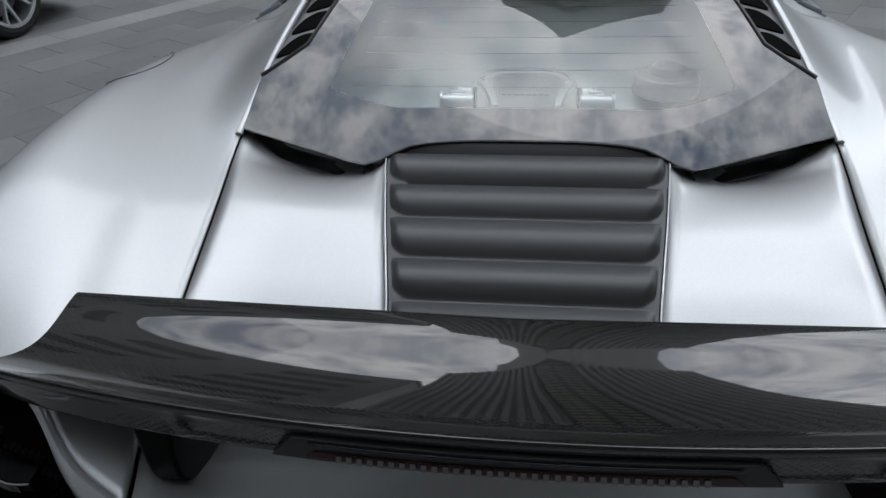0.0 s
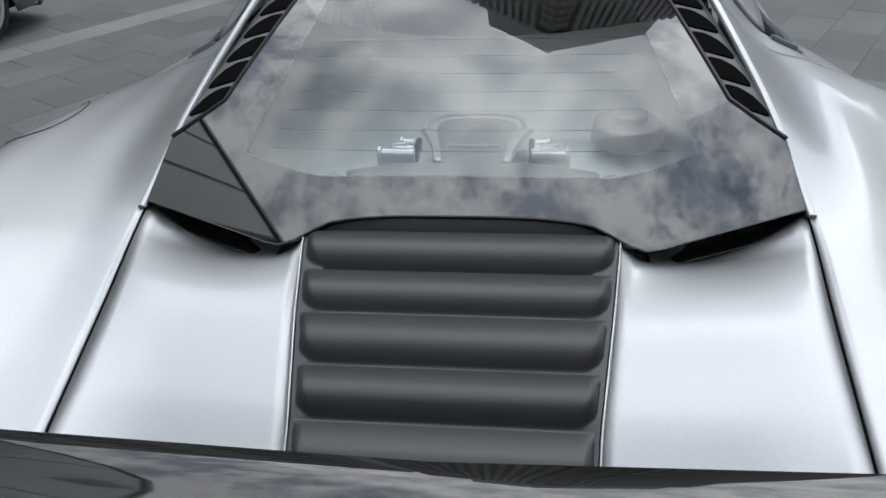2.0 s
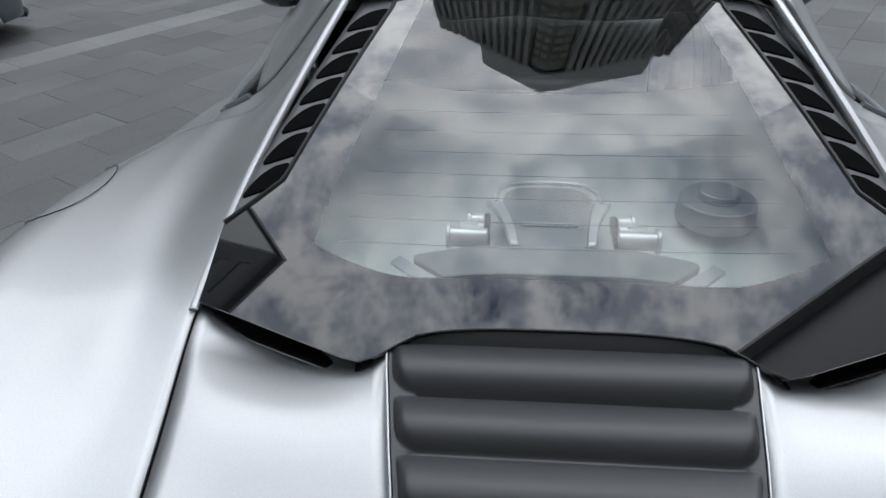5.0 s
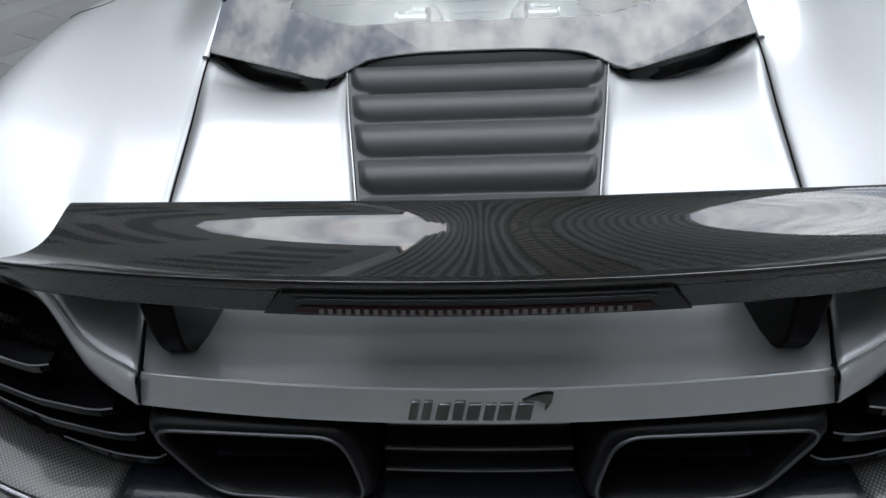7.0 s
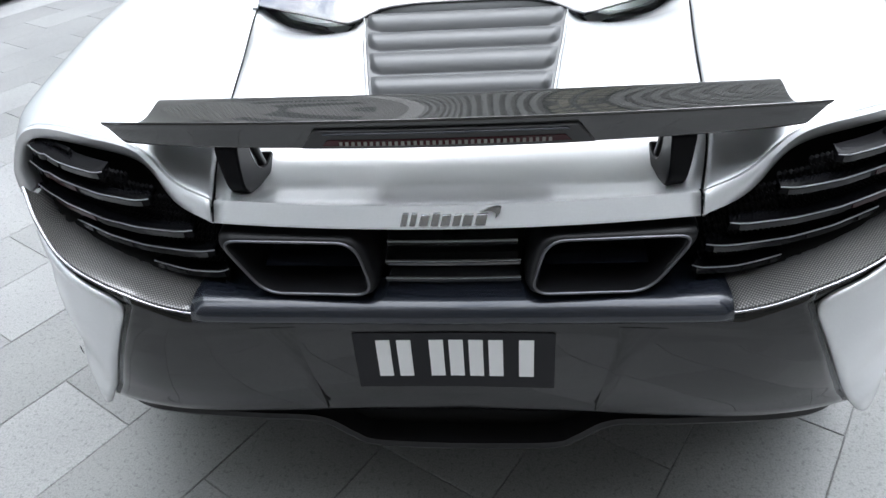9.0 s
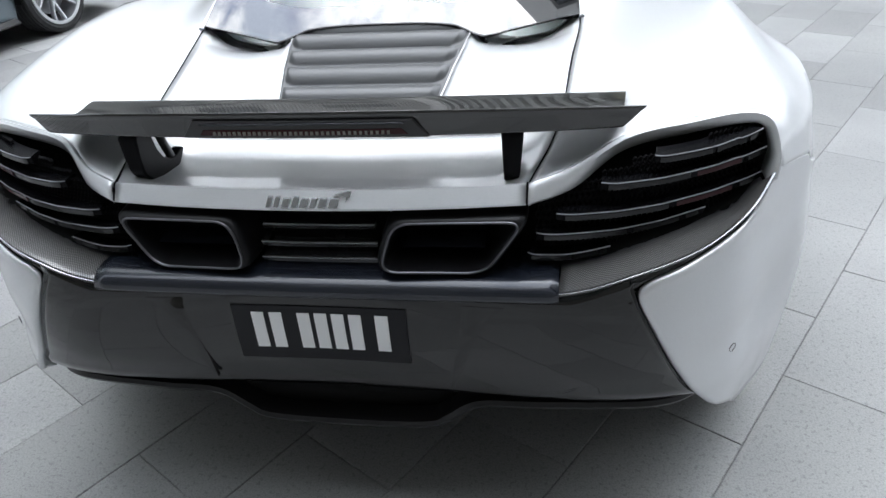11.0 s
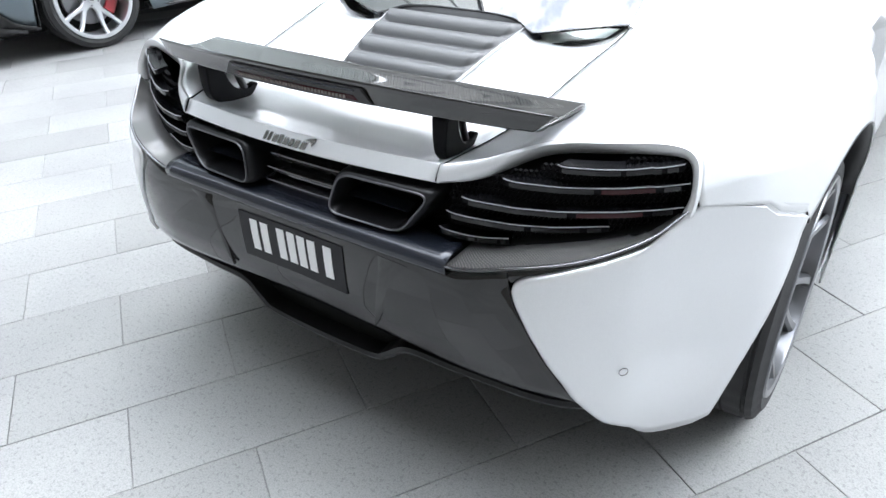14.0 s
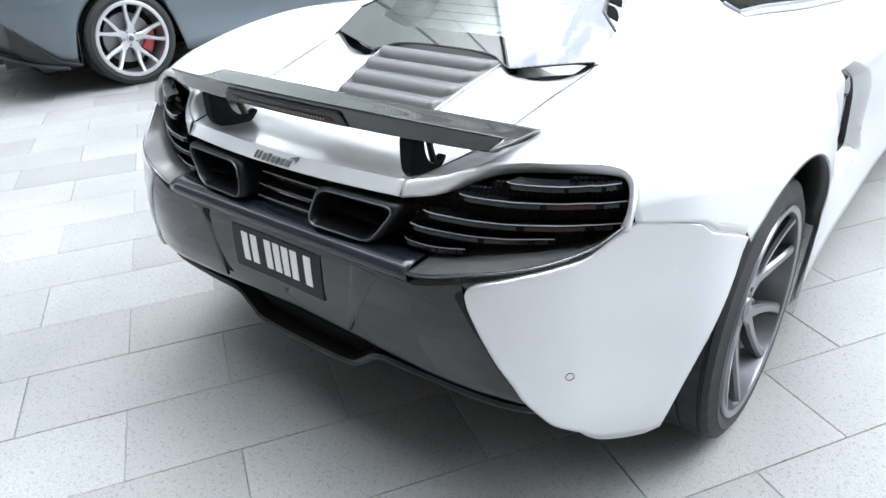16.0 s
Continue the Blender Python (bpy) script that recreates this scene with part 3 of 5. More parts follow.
INTAKE_EDGE = [(1.42, 0.785), (1.66, 0.765), (1.93, 0.670), (2.05, 0.57), (2.14, 0.31), (1.78, 0.33), (1.69, 0.51)]


def intake_depth(y, z):
    """How far inside the side intake's outline a point of the flank lies; 0 outside."""
    n, inside, near_by = len(INTAKE_EDGE), False, 9.0
    for i in range(n):
        (ya, za), (yb, zb) = INTAKE_EDGE[i], INTAKE_EDGE[(i + 1) % n]
        if (za > z) != (zb > z) and y < (yb - ya) * (z - za) / (zb - za) + ya:
            inside = not inside
        t = max(0.0, min(1.0, ((y - ya) * (yb - ya) + (z - za) * (zb - za)) / ((yb - ya) ** 2 + (zb - za) ** 2)))
        near_by = min(near_by, math.hypot(y - ya - t * (yb - ya), z - za - t * (zb - za)))
    return near_by if inside else 0.0


for p in flank.reshape(-1, 3):  # hollow of the side intake
    p[0] -= 0.085 * min(1.0, intake_depth(p[1], p[2]) / 0.05) ** 0.8
for s in (1, -1):
    sheet("roof_panel", loft([ROOF_C, ROOF_M, ROOF_S], 14, 50)[:, :22], SILVER, car, "silver roof panel", s, flip=True)
    sheet("windscreen", loft([ROOF_C, ROOF_M, ROOF_S], 14, 50)[:, 21:32], SIDE_GLASS, car, "", s, flip=True, solid=0)
    sheet("bonnet", loft([ROOF_C, ROOF_M, ROOF_S], 14, 50)[:, 31:], SILVER, car, "", s, flip=True)
    sheet("front_wing", loft([ROOF_S, BELT], 8, 50)[:, 30:], SILVER, car, "", s, flip=True)
    swell = loft([ROOF_S, [(0.500, 1.14, 1.010), (0.532, 1.35, 1.048)] + [(a[0] * 0.5 + b[0] * 0.5 + 0.008, a[1], a[2] * 0.5 + b[2] * 0.5 + 0.004) for a, b in zip(ROOF_S[2:], BELT[2:])], BELT], 14, 50)
    sheet("buttress", swell[:, 0:3], SILVER, car, "silver buttress behind the side window", s, flip=True, solid=0)
    sheet("side_window", swell[8:13, 2:31], SIDE_GLASS, car, "dark side window", s, flip=True, solid=0)
    sheet("pillar", swell[0:9, 2:31], SILVER, car, "", s, flip=True)
    sheet("window_frame", swell[12:14, 2:31], SILVER, car, "", s, flip=True)
    edge = [(s * p[0], p[1], p[2] + 0.003) for p in np.concatenate([swell[9:12, 2], swell[12, 2:31]])]
    sweep("window_trim", edge, ring(0.007, 0.006, 8), WINDOW_TRIM, car, "pale satin trim under the side window")
    sheet("door_panel", flank, SILVER, car, "silver door and sill", s)

# tail: plan curve of the bumper and its outward swell
TAIL = [(0.0, -0.056), (0.20, -0.054), (0.41, -0.050), (0.53, -0.036), (0.62, -0.002), (0.70, 0.062), (0.765, 0.150), (0.83, 0.240), (0.885, 0.325), (0.922, 0.425)]
tail_pts = catmull([(x, y, 0) for x, y in TAIL], np.linspace(0, 1, 400))
tail_len = np.concatenate([[0], np.cumsum(np.linalg.norm(np.diff(tail_pts, axis=0), axis=1))])


def s_of_x(x):
    return float(np.interp(x, tail_pts[:, 0], tail_len))


def tail_at(s, z, corner_share=0.0, proud=0.0, calm=0.0):
    """A point of the bumper at arc length s and height z; corner_share blends towards the fuller corner."""
    a = abs(s)
    x, y = float(np.interp(a, tail_len, tail_pts[:, 0])), float(np.interp(a, tail_len, tail_pts[:, 1]))
    x2, y2 = float(np.interp(a + 0.01, tail_len, tail_pts[:, 0])), float(np.interp(a + 0.01, tail_len, tail_pts[:, 1]))
    x1, y1 = float(np.interp(a - 0.01, tail_len, tail_pts[:, 0])), float(np.interp(a - 0.01, tail_len, tail_pts[:, 1]))
    d = Vector((x2 - x1, y2 - y1, 0)).normalized()
    out = Vector((d.y, -d.x, 0))
    k = float(np.interp(z, [0.25, 0.28, 0.33, 0.39, 0.425, 0.450, 0.50, 0.56, 0.62, 0.66, 0.80], [-0.075, -0.045, -0.012, 0.014, 0.021, 0.014, 0.016, 0.017, 0.012, 0.0, 0.0]))
    k *= min(1.0, 0.25 + a / 0.6)
    heights = [0.25, 0.28, 0.31, 0.36, 0.42, 0.455, 0.485, 0.52, 0.57, 0.62, 0.66, 0.80]
    creased = float(np.interp(z, heights, [0.008, 0.013, 0.016, 0.021, 0.021, 0.015, 0.009, 0.010, 0.013, 0.010, 0.002, 0.0]))
    plain = float(np.interp(z, heights, [0.008, 0.013, 0.016, 0.019, 0.020, 0.0195, 0.019, 0.018, 0.015, 0.010, 0.004, 0.0]))
    full = creased + (plain - creased) * calm
    k += (full - k) * corner_share + proud
    p = Vector((x, y, z)) + out * k
    return (math.copysign(p.x, s) if s else 0.0, p.y, p.z)


def joint_x(z):
    return float(np.interp(z, [0.33, 0.363, 0.42, 0.50, 0.58, 0.63, 0.66], [0.70, 0.678, 0.640, 0.598, 0.562, 0.540, 0.531]))


def arch_y(z):
    return float(np.interp(z, [0.26, 0.30, 0.35, 0.40, 0.45, 0.50, 0.55, 0.60, 0.65, 0.70, 0.72, 0.80], [0.246, 0.256, 0.269, 0.284, 0.302, 0.322, 0.343, 0.365, 0.387, 0.410, 0.420, 0.425]))


A_STEPS = np.concatenate([[0.0, 0.003, 0.008, 0.015, 0.024, 0.036], np.linspace(0.055, 1.0, 40)])
Z_STEPS = np.concatenate([np.linspace(0, 0.90, 22), [0.93, 0.955, 0.974, 0.987, 0.995, 1.0]])
corner = np.zeros((len(A_STEPS), len(Z_STEPS), 3))
TOP_Z = [(0, 0.667), (0.18, 0.699), (0.38, 0.727), (0.48, 0.768), (0.53, 0.786), (0.63, 0.772), (0.76, 0.750), (0.80, 0.728), (1, 0.690)]
for i, a in enumerate(A_STEPS):
    zt = float(np.interp(a, [q[0] for q in TOP_Z], [q[1] for q in TOP_Z]))
    zt -= 0.030 * (1 - math.sqrt(1 - (1 - min(1.0, a / 0.06)) ** 2))  # rounded inner corner
    zb = float(np.interp(a, [0, 0.1, 0.2, 0.3, 0.4, 0.5, 0.6, 0.7, 0.85, 1], [0.366, 0.337, 0.312, 0.294, 0.283, 0.276, 0.270, 0.266, 0.264, 0.274]))
    inner_share = min(1.0, a / 0.16) ** 2 * (3 - 2 * min(1.0, a / 0.16))
    calm = min(1.0, max(0.0, (a - 0.62) / 0.3))
    for j, f in enumerate(Z_STEPS):
        z = zb + (zt - zb) * f
        s0 = s_of_x(joint_x(min(z, 0.66)))
        s1 = float(np.interp(arch_y(z), tail_pts[:, 1], tail_len))
        share = max(inner_share, min(1.0, max(0.0, (0.47 - z) / 0.08)))
        rim_d = max(0.0, min((s1 - s0) * a, zt - z))
        lift = 0.011 * math.sqrt(1 - (1 - min(1.0, rim_d / 0.013)) ** 2) - 0.003
        corner[i, j] = tail_at(s0 + (s1 - s0) * a, z, share, lift * max(0.0, min(1.0, (0.72 - a) / 0.6)), calm)
for s in (1, -1):
    sheet("bumper_corner", corner, SILVER, car, "silver bumper corner with a parking sensor", s, solid=0.012)
    seat = corner[27:, -1] + (-0.006, 0.005, 0.0)
    sheet("joint_backing", np.stack([seat - (0, 0, 0.03), seat, seat + (0.0, 0, 0.022)], 0), SILVER, car, "", s, flip=True, solid=0)
    p = Vector(tail_at(s_of_x(0.705), 0.478, 0.55, 0.008))
    sensor = sweep("parking_sensor", [(s * (p.x + 0.002 + 0.0062 * math.cos(t)), p.y - 0.0025 + 0.0062 * math.cos(t), p.z + 0.0085 * math.sin(t)) for t in np.linspace(0, 6.283, 20)[:-1]], ring(0.0008, 0.0008, 6), LEDGE, car, "", closed=True)

# carbon bumper between the corners
cb = np.zeros((61, 16, 3))
for i in range(61):
    a = -1 + i / 30
    for j in range(16):
        f = j / 15
        zb = float(np.interp(abs(a), [0, 0.35, 0.5, 0.8, 1], [0.382, 0.383, 0.386, 0.388, 0.372]))
        z = zb + (0.657 + 0.026 * max(0.0, (abs(a) - 0.80) / 0.2) - zb) * f
        px_, py_, pz_ = tail_at(a * s_of_x(joint_x(z) - 0.002), z)
        tuck = float(np.interp(z, [0.38, 0.40, 0.43, 0.47, 0.52], [0.075, 0.045, 0.020, 0.005, 0.0]))
        cb[i, j] = (px_, py_ + tuck * (1 - 0.85 * abs(a) ** 6), pz_)
sheet("carbon_bumper", cb, CARBON_DARK, car, "lacquered carbon fibre rear bumper", solid=0.01)

# shelf on the bumper: satin centre ledge and woven side shelves
def shelf_line(k):
    inner = [(0.0, 0.002, 0.668), (0.20, 0.002, 0.668), (0.414, -0.004, 0.670), (0.53, 0.006, 0.694), (0.64, 0.060, 0.712), (0.705, 0.110, 0.726), (0.750, 0.155, 0.760)]
    outer = [(0.0, -0.062, 0.655), (0.20, -0.060, 0.655), (0.410, -0.056, 0.658), (0.53, -0.038, 0.686), (0.640, 0.014, 0.708), (0.722, 0.090, 0.736), (0.766, 0.148, 0.775)]
    return inner if k else outer


inner, outer = catmull(shelf_line(1), np.linspace(0, 1, 61)), catmull(shelf_line(0), np.linspace(0, 1, 61))
for s in (1, -1):
    j0 = 20
    a, b = outer[j0:], inner[j0:]
    skirt = np.stack([a + (0, 0.012, -0.050), a + (0, 0.006, -0.030), a + (0, 0.003, -0.005)], 0)
    sheet("shelf_skirt", skirt, CARBON_DARK, car, "gloss carbon strip under the shelf", s, flip=True)
    g = np.stack([a + (0, 0.002, -0.004), a, a + (0, 0.003, 0.006), a * 0.75 + b * 0.25 + (0, 0, 0.005), a * 0.5 + b * 0.5 + (0, 0, 0.003), b, b + (0, 0.05, 0.002)], 0)
    # metal bead added to draw the reflection along the rounded carbon edge
    sweep("shelf_glint_bead", [(s * p[0], p[1] - 0.001, p[2] + 0.003) for p in a], ring(0.0032, 0.0026, 8), TRIM, car, "grey metal bead standing in for the glint on the shelf edge")
    sheet("side_shelf", g, CARBON_MATT, car, "woven carbon shelf below the lamps", s, flip=True)
xs = np.linspace(-0.411, 0.411, 41)
g = np.zeros((10, 41, 3))
for j, x in enumerate(xs):
    yo = float(np.interp(abs(x), outer[:, 0], outer[:, 1]))
    g[:, j] = [(x, yo + 0.014, 0.640), (x, yo + 0.002, 0.641), (x, yo - 0.005, 0.646), (x, yo - 0.0075, 0.654), (x, yo - 0.005, 0.663), (x, yo + 0.002, 0.671), (x, yo + 0.013, 0.677), (x, yo + 0.028, 0.6795), (x, yo + 0.046, 0.679), (x, 0.06, 0.676)]
sheet("centre_ledge", g, LEDGE, car, "dark satin ledge under the exhausts", flip=True, solid=0.006)

# cavity behind the lamps and exhausts, its shade painted as a near-black sheet
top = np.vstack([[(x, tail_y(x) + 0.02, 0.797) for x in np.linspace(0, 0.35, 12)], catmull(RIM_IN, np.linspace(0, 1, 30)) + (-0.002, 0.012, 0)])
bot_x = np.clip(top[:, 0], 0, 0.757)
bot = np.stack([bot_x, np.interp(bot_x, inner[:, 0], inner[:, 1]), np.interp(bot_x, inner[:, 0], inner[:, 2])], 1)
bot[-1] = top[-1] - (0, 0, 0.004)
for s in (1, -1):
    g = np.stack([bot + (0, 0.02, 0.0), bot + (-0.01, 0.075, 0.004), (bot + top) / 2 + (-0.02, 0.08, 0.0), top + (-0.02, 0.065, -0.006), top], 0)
    sheet("tail_cavity", g, VOID, car, "near-black sheet painting the shaded cavity between the lamps", s, flip=True)

# rear wing: the chord flicks up at its trailing edge and rolls over at its nose
CHORD = np.linspace(0, 1, 25)
slope = np.interp(np.linspace(0, 1, 481), [0, 0.1, 0.25, 0.4, 0.55, 0.70, 0.80, 0.90, 0.96, 1.0], [-1.8, -1.15, -0.6, -0.2, 0.07, 0.22, 0.25, 0.14, -0.05, -0.6])
fall = np.cumsum(slope) / slope.sum()
CAMBER = np.interp(CHORD, np.linspace(0, 1, 481), fall - fall[0] * (1 - np.linspace(0, 1, 481)))


def wing_ring(x):
    f = abs(x) / 0.544
    yr, zr = 0.008 + 0.086 * f ** 2, 0.952 - 0.030 * f ** 2
    yb, zb = 0.012 + 0.074 * f ** 2, 0.906 - 0.017 * f ** 2
    yf, zf = 0.236 + 0.018 * f, 0.890 - 0.002 * f
    cr = 1 - 0.35 * f ** 3
    top = [(yr + (yf - yr) * t, zr + (zf - zr) * (c * cr + t * (1 - cr))) for t, c in zip(CHORD, CAMBER)]
    under = [(yf - 0.004, zf - 0.008), (yf - 0.045, zf - 0.015), (yf - 0.105, zf - 0.014), (yb + 0.052, zb - 0.021), (yb + 0.018, zb - 0.008), (yb, zb)]
    back = [(yb - 0.001, zb + 0.004), (yr + (yb - yr) * 0.35, zr + (zb - zr) * 0.35), (yr - 0.002, zr - 0.010), (yr - 0.003, zr - 0.004)]
    return [(x, y, z) for y, z in top + under + back]


wx = np.linspace(-0.544, 0.544, 61)
rings = [wing_ring(x) for x in wx]
verts, k = [p for r in rings for p in r], len(rings[0])
for i in range(61):  # raked tips
    for j in range(k):
        x, y, z = verts[i * k + j]
        f6 = (abs(x) / 0.544) ** 5
        verts[i * k + j] = (x * (1 - f6 * (0.037 * max(0.0, (y - 0.094) / 0.16) + 0.068 * max(0.0, (0.922 - z) / 0.033) * (1 - max(0.0, min(1.0, (y - 0.094) / 0.16))))), y, z)
faces = [(i * k + j, (i + 1) * k + j, (i + 1) * k + (j + 1) % k, i * k + (j + 1) % k) for i in range(60) for j in range(k)]
faces += [tuple(range(k)), tuple(60 * k + j for j in range(k))[::-1]]
wing = make("rear_wing", verts, [f[::-1] for f in faces], CARBON, car, "lacquered carbon fibre wing on two struts", 50, 0, 0.0015)


def wing_back(x, t, out):
    """A point on the rear face of the wing; t 0 at its upper edge."""
    r = wing_ring(x)
    a, b = Vector(r[-1]), Vector(r[-5])
    return a + (b - a) * t + Vector((0, -out, 0))


def wing_strip(name, x0, x1, t0, t1, out, material, label="", skew=0.0, n=24):
    v = []
    for i in range(n + 1):
        x = x0 + (x1 - x0) * i / n
        for t, o in ((t0, out), (t1, out), (t1, -0.004), (t0, -0.004)):
            v.append(wing_back(x * (1 + skew * (t - t0) / max(0.01, t1 - t0)), t, o))
    fs = [(i * 4 + j, i * 4 + (j + 1) % 4, i * 4 + 4 + (j + 1) % 4, i * 4 + 4 + j) for i in range(n) for j in range(4)]
    return make(name, v, fs + [(0, 3, 2, 1), (n * 4, n * 4 + 1, n * 4 + 2, n * 4 + 3)], material, wing, label, 30, 0, 0.001)


wing_strip("brake_light_frame", -0.183, 0.183, 0.26, 0.98, 0.004, BLACK, "black frame of the high brake light", 0.13)
wing_strip("brake_light_lip", -0.170, 0.170, 0.34, 0.42, 0.0065, LEDGE)
wing_strip("brake_light", -0.165, 0.165, 0.60, 0.86, 0.0055, LENS_RED, "dark smoked brake light strip", 0.06)
prism = bmesh.new()
bmesh.ops.create_cube(prism, size=1.0, matrix=Matrix.Diagonal((0.0046, 0.003, 0.0060, 1)))
prism_me = bpy.data.meshes.new("lamp_prism")
prism.to_mesh(prism_me)
prism.free()
prism_me.materials.append(STUD)
for i in range(34):
    x = -0.145 + 0.290 * i / 33
    ob = new("lamp_prism", prism_me)
    ob.parent = wing
    ob.location = wing_back(x, 0.74, 0.0065)
    ob.rotation_euler = (radians(-12), 0, 0)

# wing struts: a black boot that tapers down to the deck, with a hooked toe reaching forward
BOOT = [(0.050, 0.898), (0.046, 0.850), (0.048, 0.822), (0.068, 0.800), (0.100, 0.786), (0.140, 0.786), (0.166, 0.796), (0.184, 0.816), (0.176, 0.822), (0.152, 0.814), (0.132, 0.815), (0.114, 0.828), (0.100, 0.852), (0.094, 0.884)]
for s in (1, -1):
    side_line = rounded([(0, y, z) for y, z in BOOT], 0.012, 4)
    n = len(side_line)
    v = []
    for inner_side in (0, 1):
        for p in side_line:
            thin = 0.024 - 0.007 * max(0.0, min(1.0, (p.y - 0.06) / 0.12)) + 0.013 * max(0.0, (p.z - 0.80) / 0.1)
            lean = 0.352 - 0.10 * (p.y - 0.02) + 0.10 * (p.z - 0.86)
            v.append((s * (lean - thin * inner_side), p.y, p.z))
    fs = [tuple(range(n)), tuple(range(n, 2 * n))[::-1]] + [(i, n + i, n + (i + 1) % n, (i + 1) % n) for i in range(n)]
    st = make("wing_strut", v, fs if s > 0 else [f[::-1] for f in fs], STRUT, car, "black boot-shaped strut carrying the wing", 60, 0, 0.0095)
    arm = [(s * x, y, z) for x, y, z in ((0.322, 0.150, 0.806), (0.324, 0.140, 0.836), (0.326, 0.128, 0.880))]
    sweep("strut_ram", arm, ring(0.007, 0.009, 10), BLACK, st, "black lifting rod beside the strut")

# exhaust tips
EX = [(0.357, -0.016, 0.772), (0.140, -0.027, 0.772), (0.115, -0.051, 0.692), (0.292, -0.037, 0.686)]
for s in (1, -1):
    loop = rounded([(s * x, y, z) for x, y, z in EX], 0.030, 6)
    c = sum(loop, Vector()) / len(loop)
    n = len(loop)
    rings = []
    for grow, dy in ((1.10, 0.14), (1.12, 0.04), (1.11, 0.018), (1.075, 0.006), (1.03, 0.002), (1.0, 0.0), (0.965, 0.0), (0.94, 0.005), (0.92, 0.02), (0.88, 0.055), (0.84, 0.16)):
        rings.append([(c.x + (p.x - c.x) * grow, p.y + dy, c.z + (p.z - c.z) * (grow if grow < 1 else 1 + (grow - 1) * 1.6)) for p in loop])
    v = [p for r in rings for p in r]
    fs = [(i * n + j, i * n + (j + 1) % n, (i + 1) * n + (j + 1) % n, (i + 1) * n + j) for i in range(len(rings) - 1) for j in range(n)]
    ex = make("exhaust_tip", v, [f[::-1] for f in fs] if s > 0 else fs, OUTLET, car, "dark trapezoid exhaust outlet", 60)
    # flat near-black cap, the darkness of the bore put into its colour
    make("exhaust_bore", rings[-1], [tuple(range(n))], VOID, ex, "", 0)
    bead = [(c.x + (p.x - c.x) * 0.985, p.y - 0.0015, c.z + (p.z - c.z) * 0.985) for p in loop]
    sweep("exhaust_rim", bead, ring(0.0022, 0.0022, 8), RIM_BEAD, ex, "dull metal rim of the outlet", closed=True, up=(0, 1, 0))
    shelf = [(c.x - s * 0.085, c.y + 0.05, c.z - 0.012), (c.x + s * 0.065, c.y + 0.05, c.z - 0.010)]
    sweep("exhaust_baffle", shelf, ring(0.03, 0.004, 8), LEDGE, ex)

# slats between the exhausts
for z, y, w in ((0.743, 0.016, 0.100), (0.714, 0.004, 0.104), (0.689, -0.006, 0.104)):
    path = [(x, y + 0.002 * (x / 0.1) ** 2, z) for x in np.linspace(-w, w, 13)]
    slat = sweep("grille_slat", path, [(-0.03, -0.006), (0.004, -0.006), (0.006, 0.0), (0.003, 0.004), (-0.03, 0.004)], GLOSS, car, "gloss black slat between the exhausts")
    sweep("slat_edge", [(p[0], p[1] - 0.006, p[2] + 0.003) for p in path], ring(0.0010, 0.0010, 6), GUIDE, slat)

# lamp slats either side
def lamp_face(x, z):
    y0 = float(np.interp(x, [0.36, 0.42, 0.50, 0.57, 0.66, 0.72, 0.75, 0.80], [-0.012, 0.000, 0.022, 0.050, 0.098, 0.138, 0.162, 0.21]))
    return y0 + 0.22 * max(0.0, z - 0.76) * (1 if x < 0.7 else 0.7)


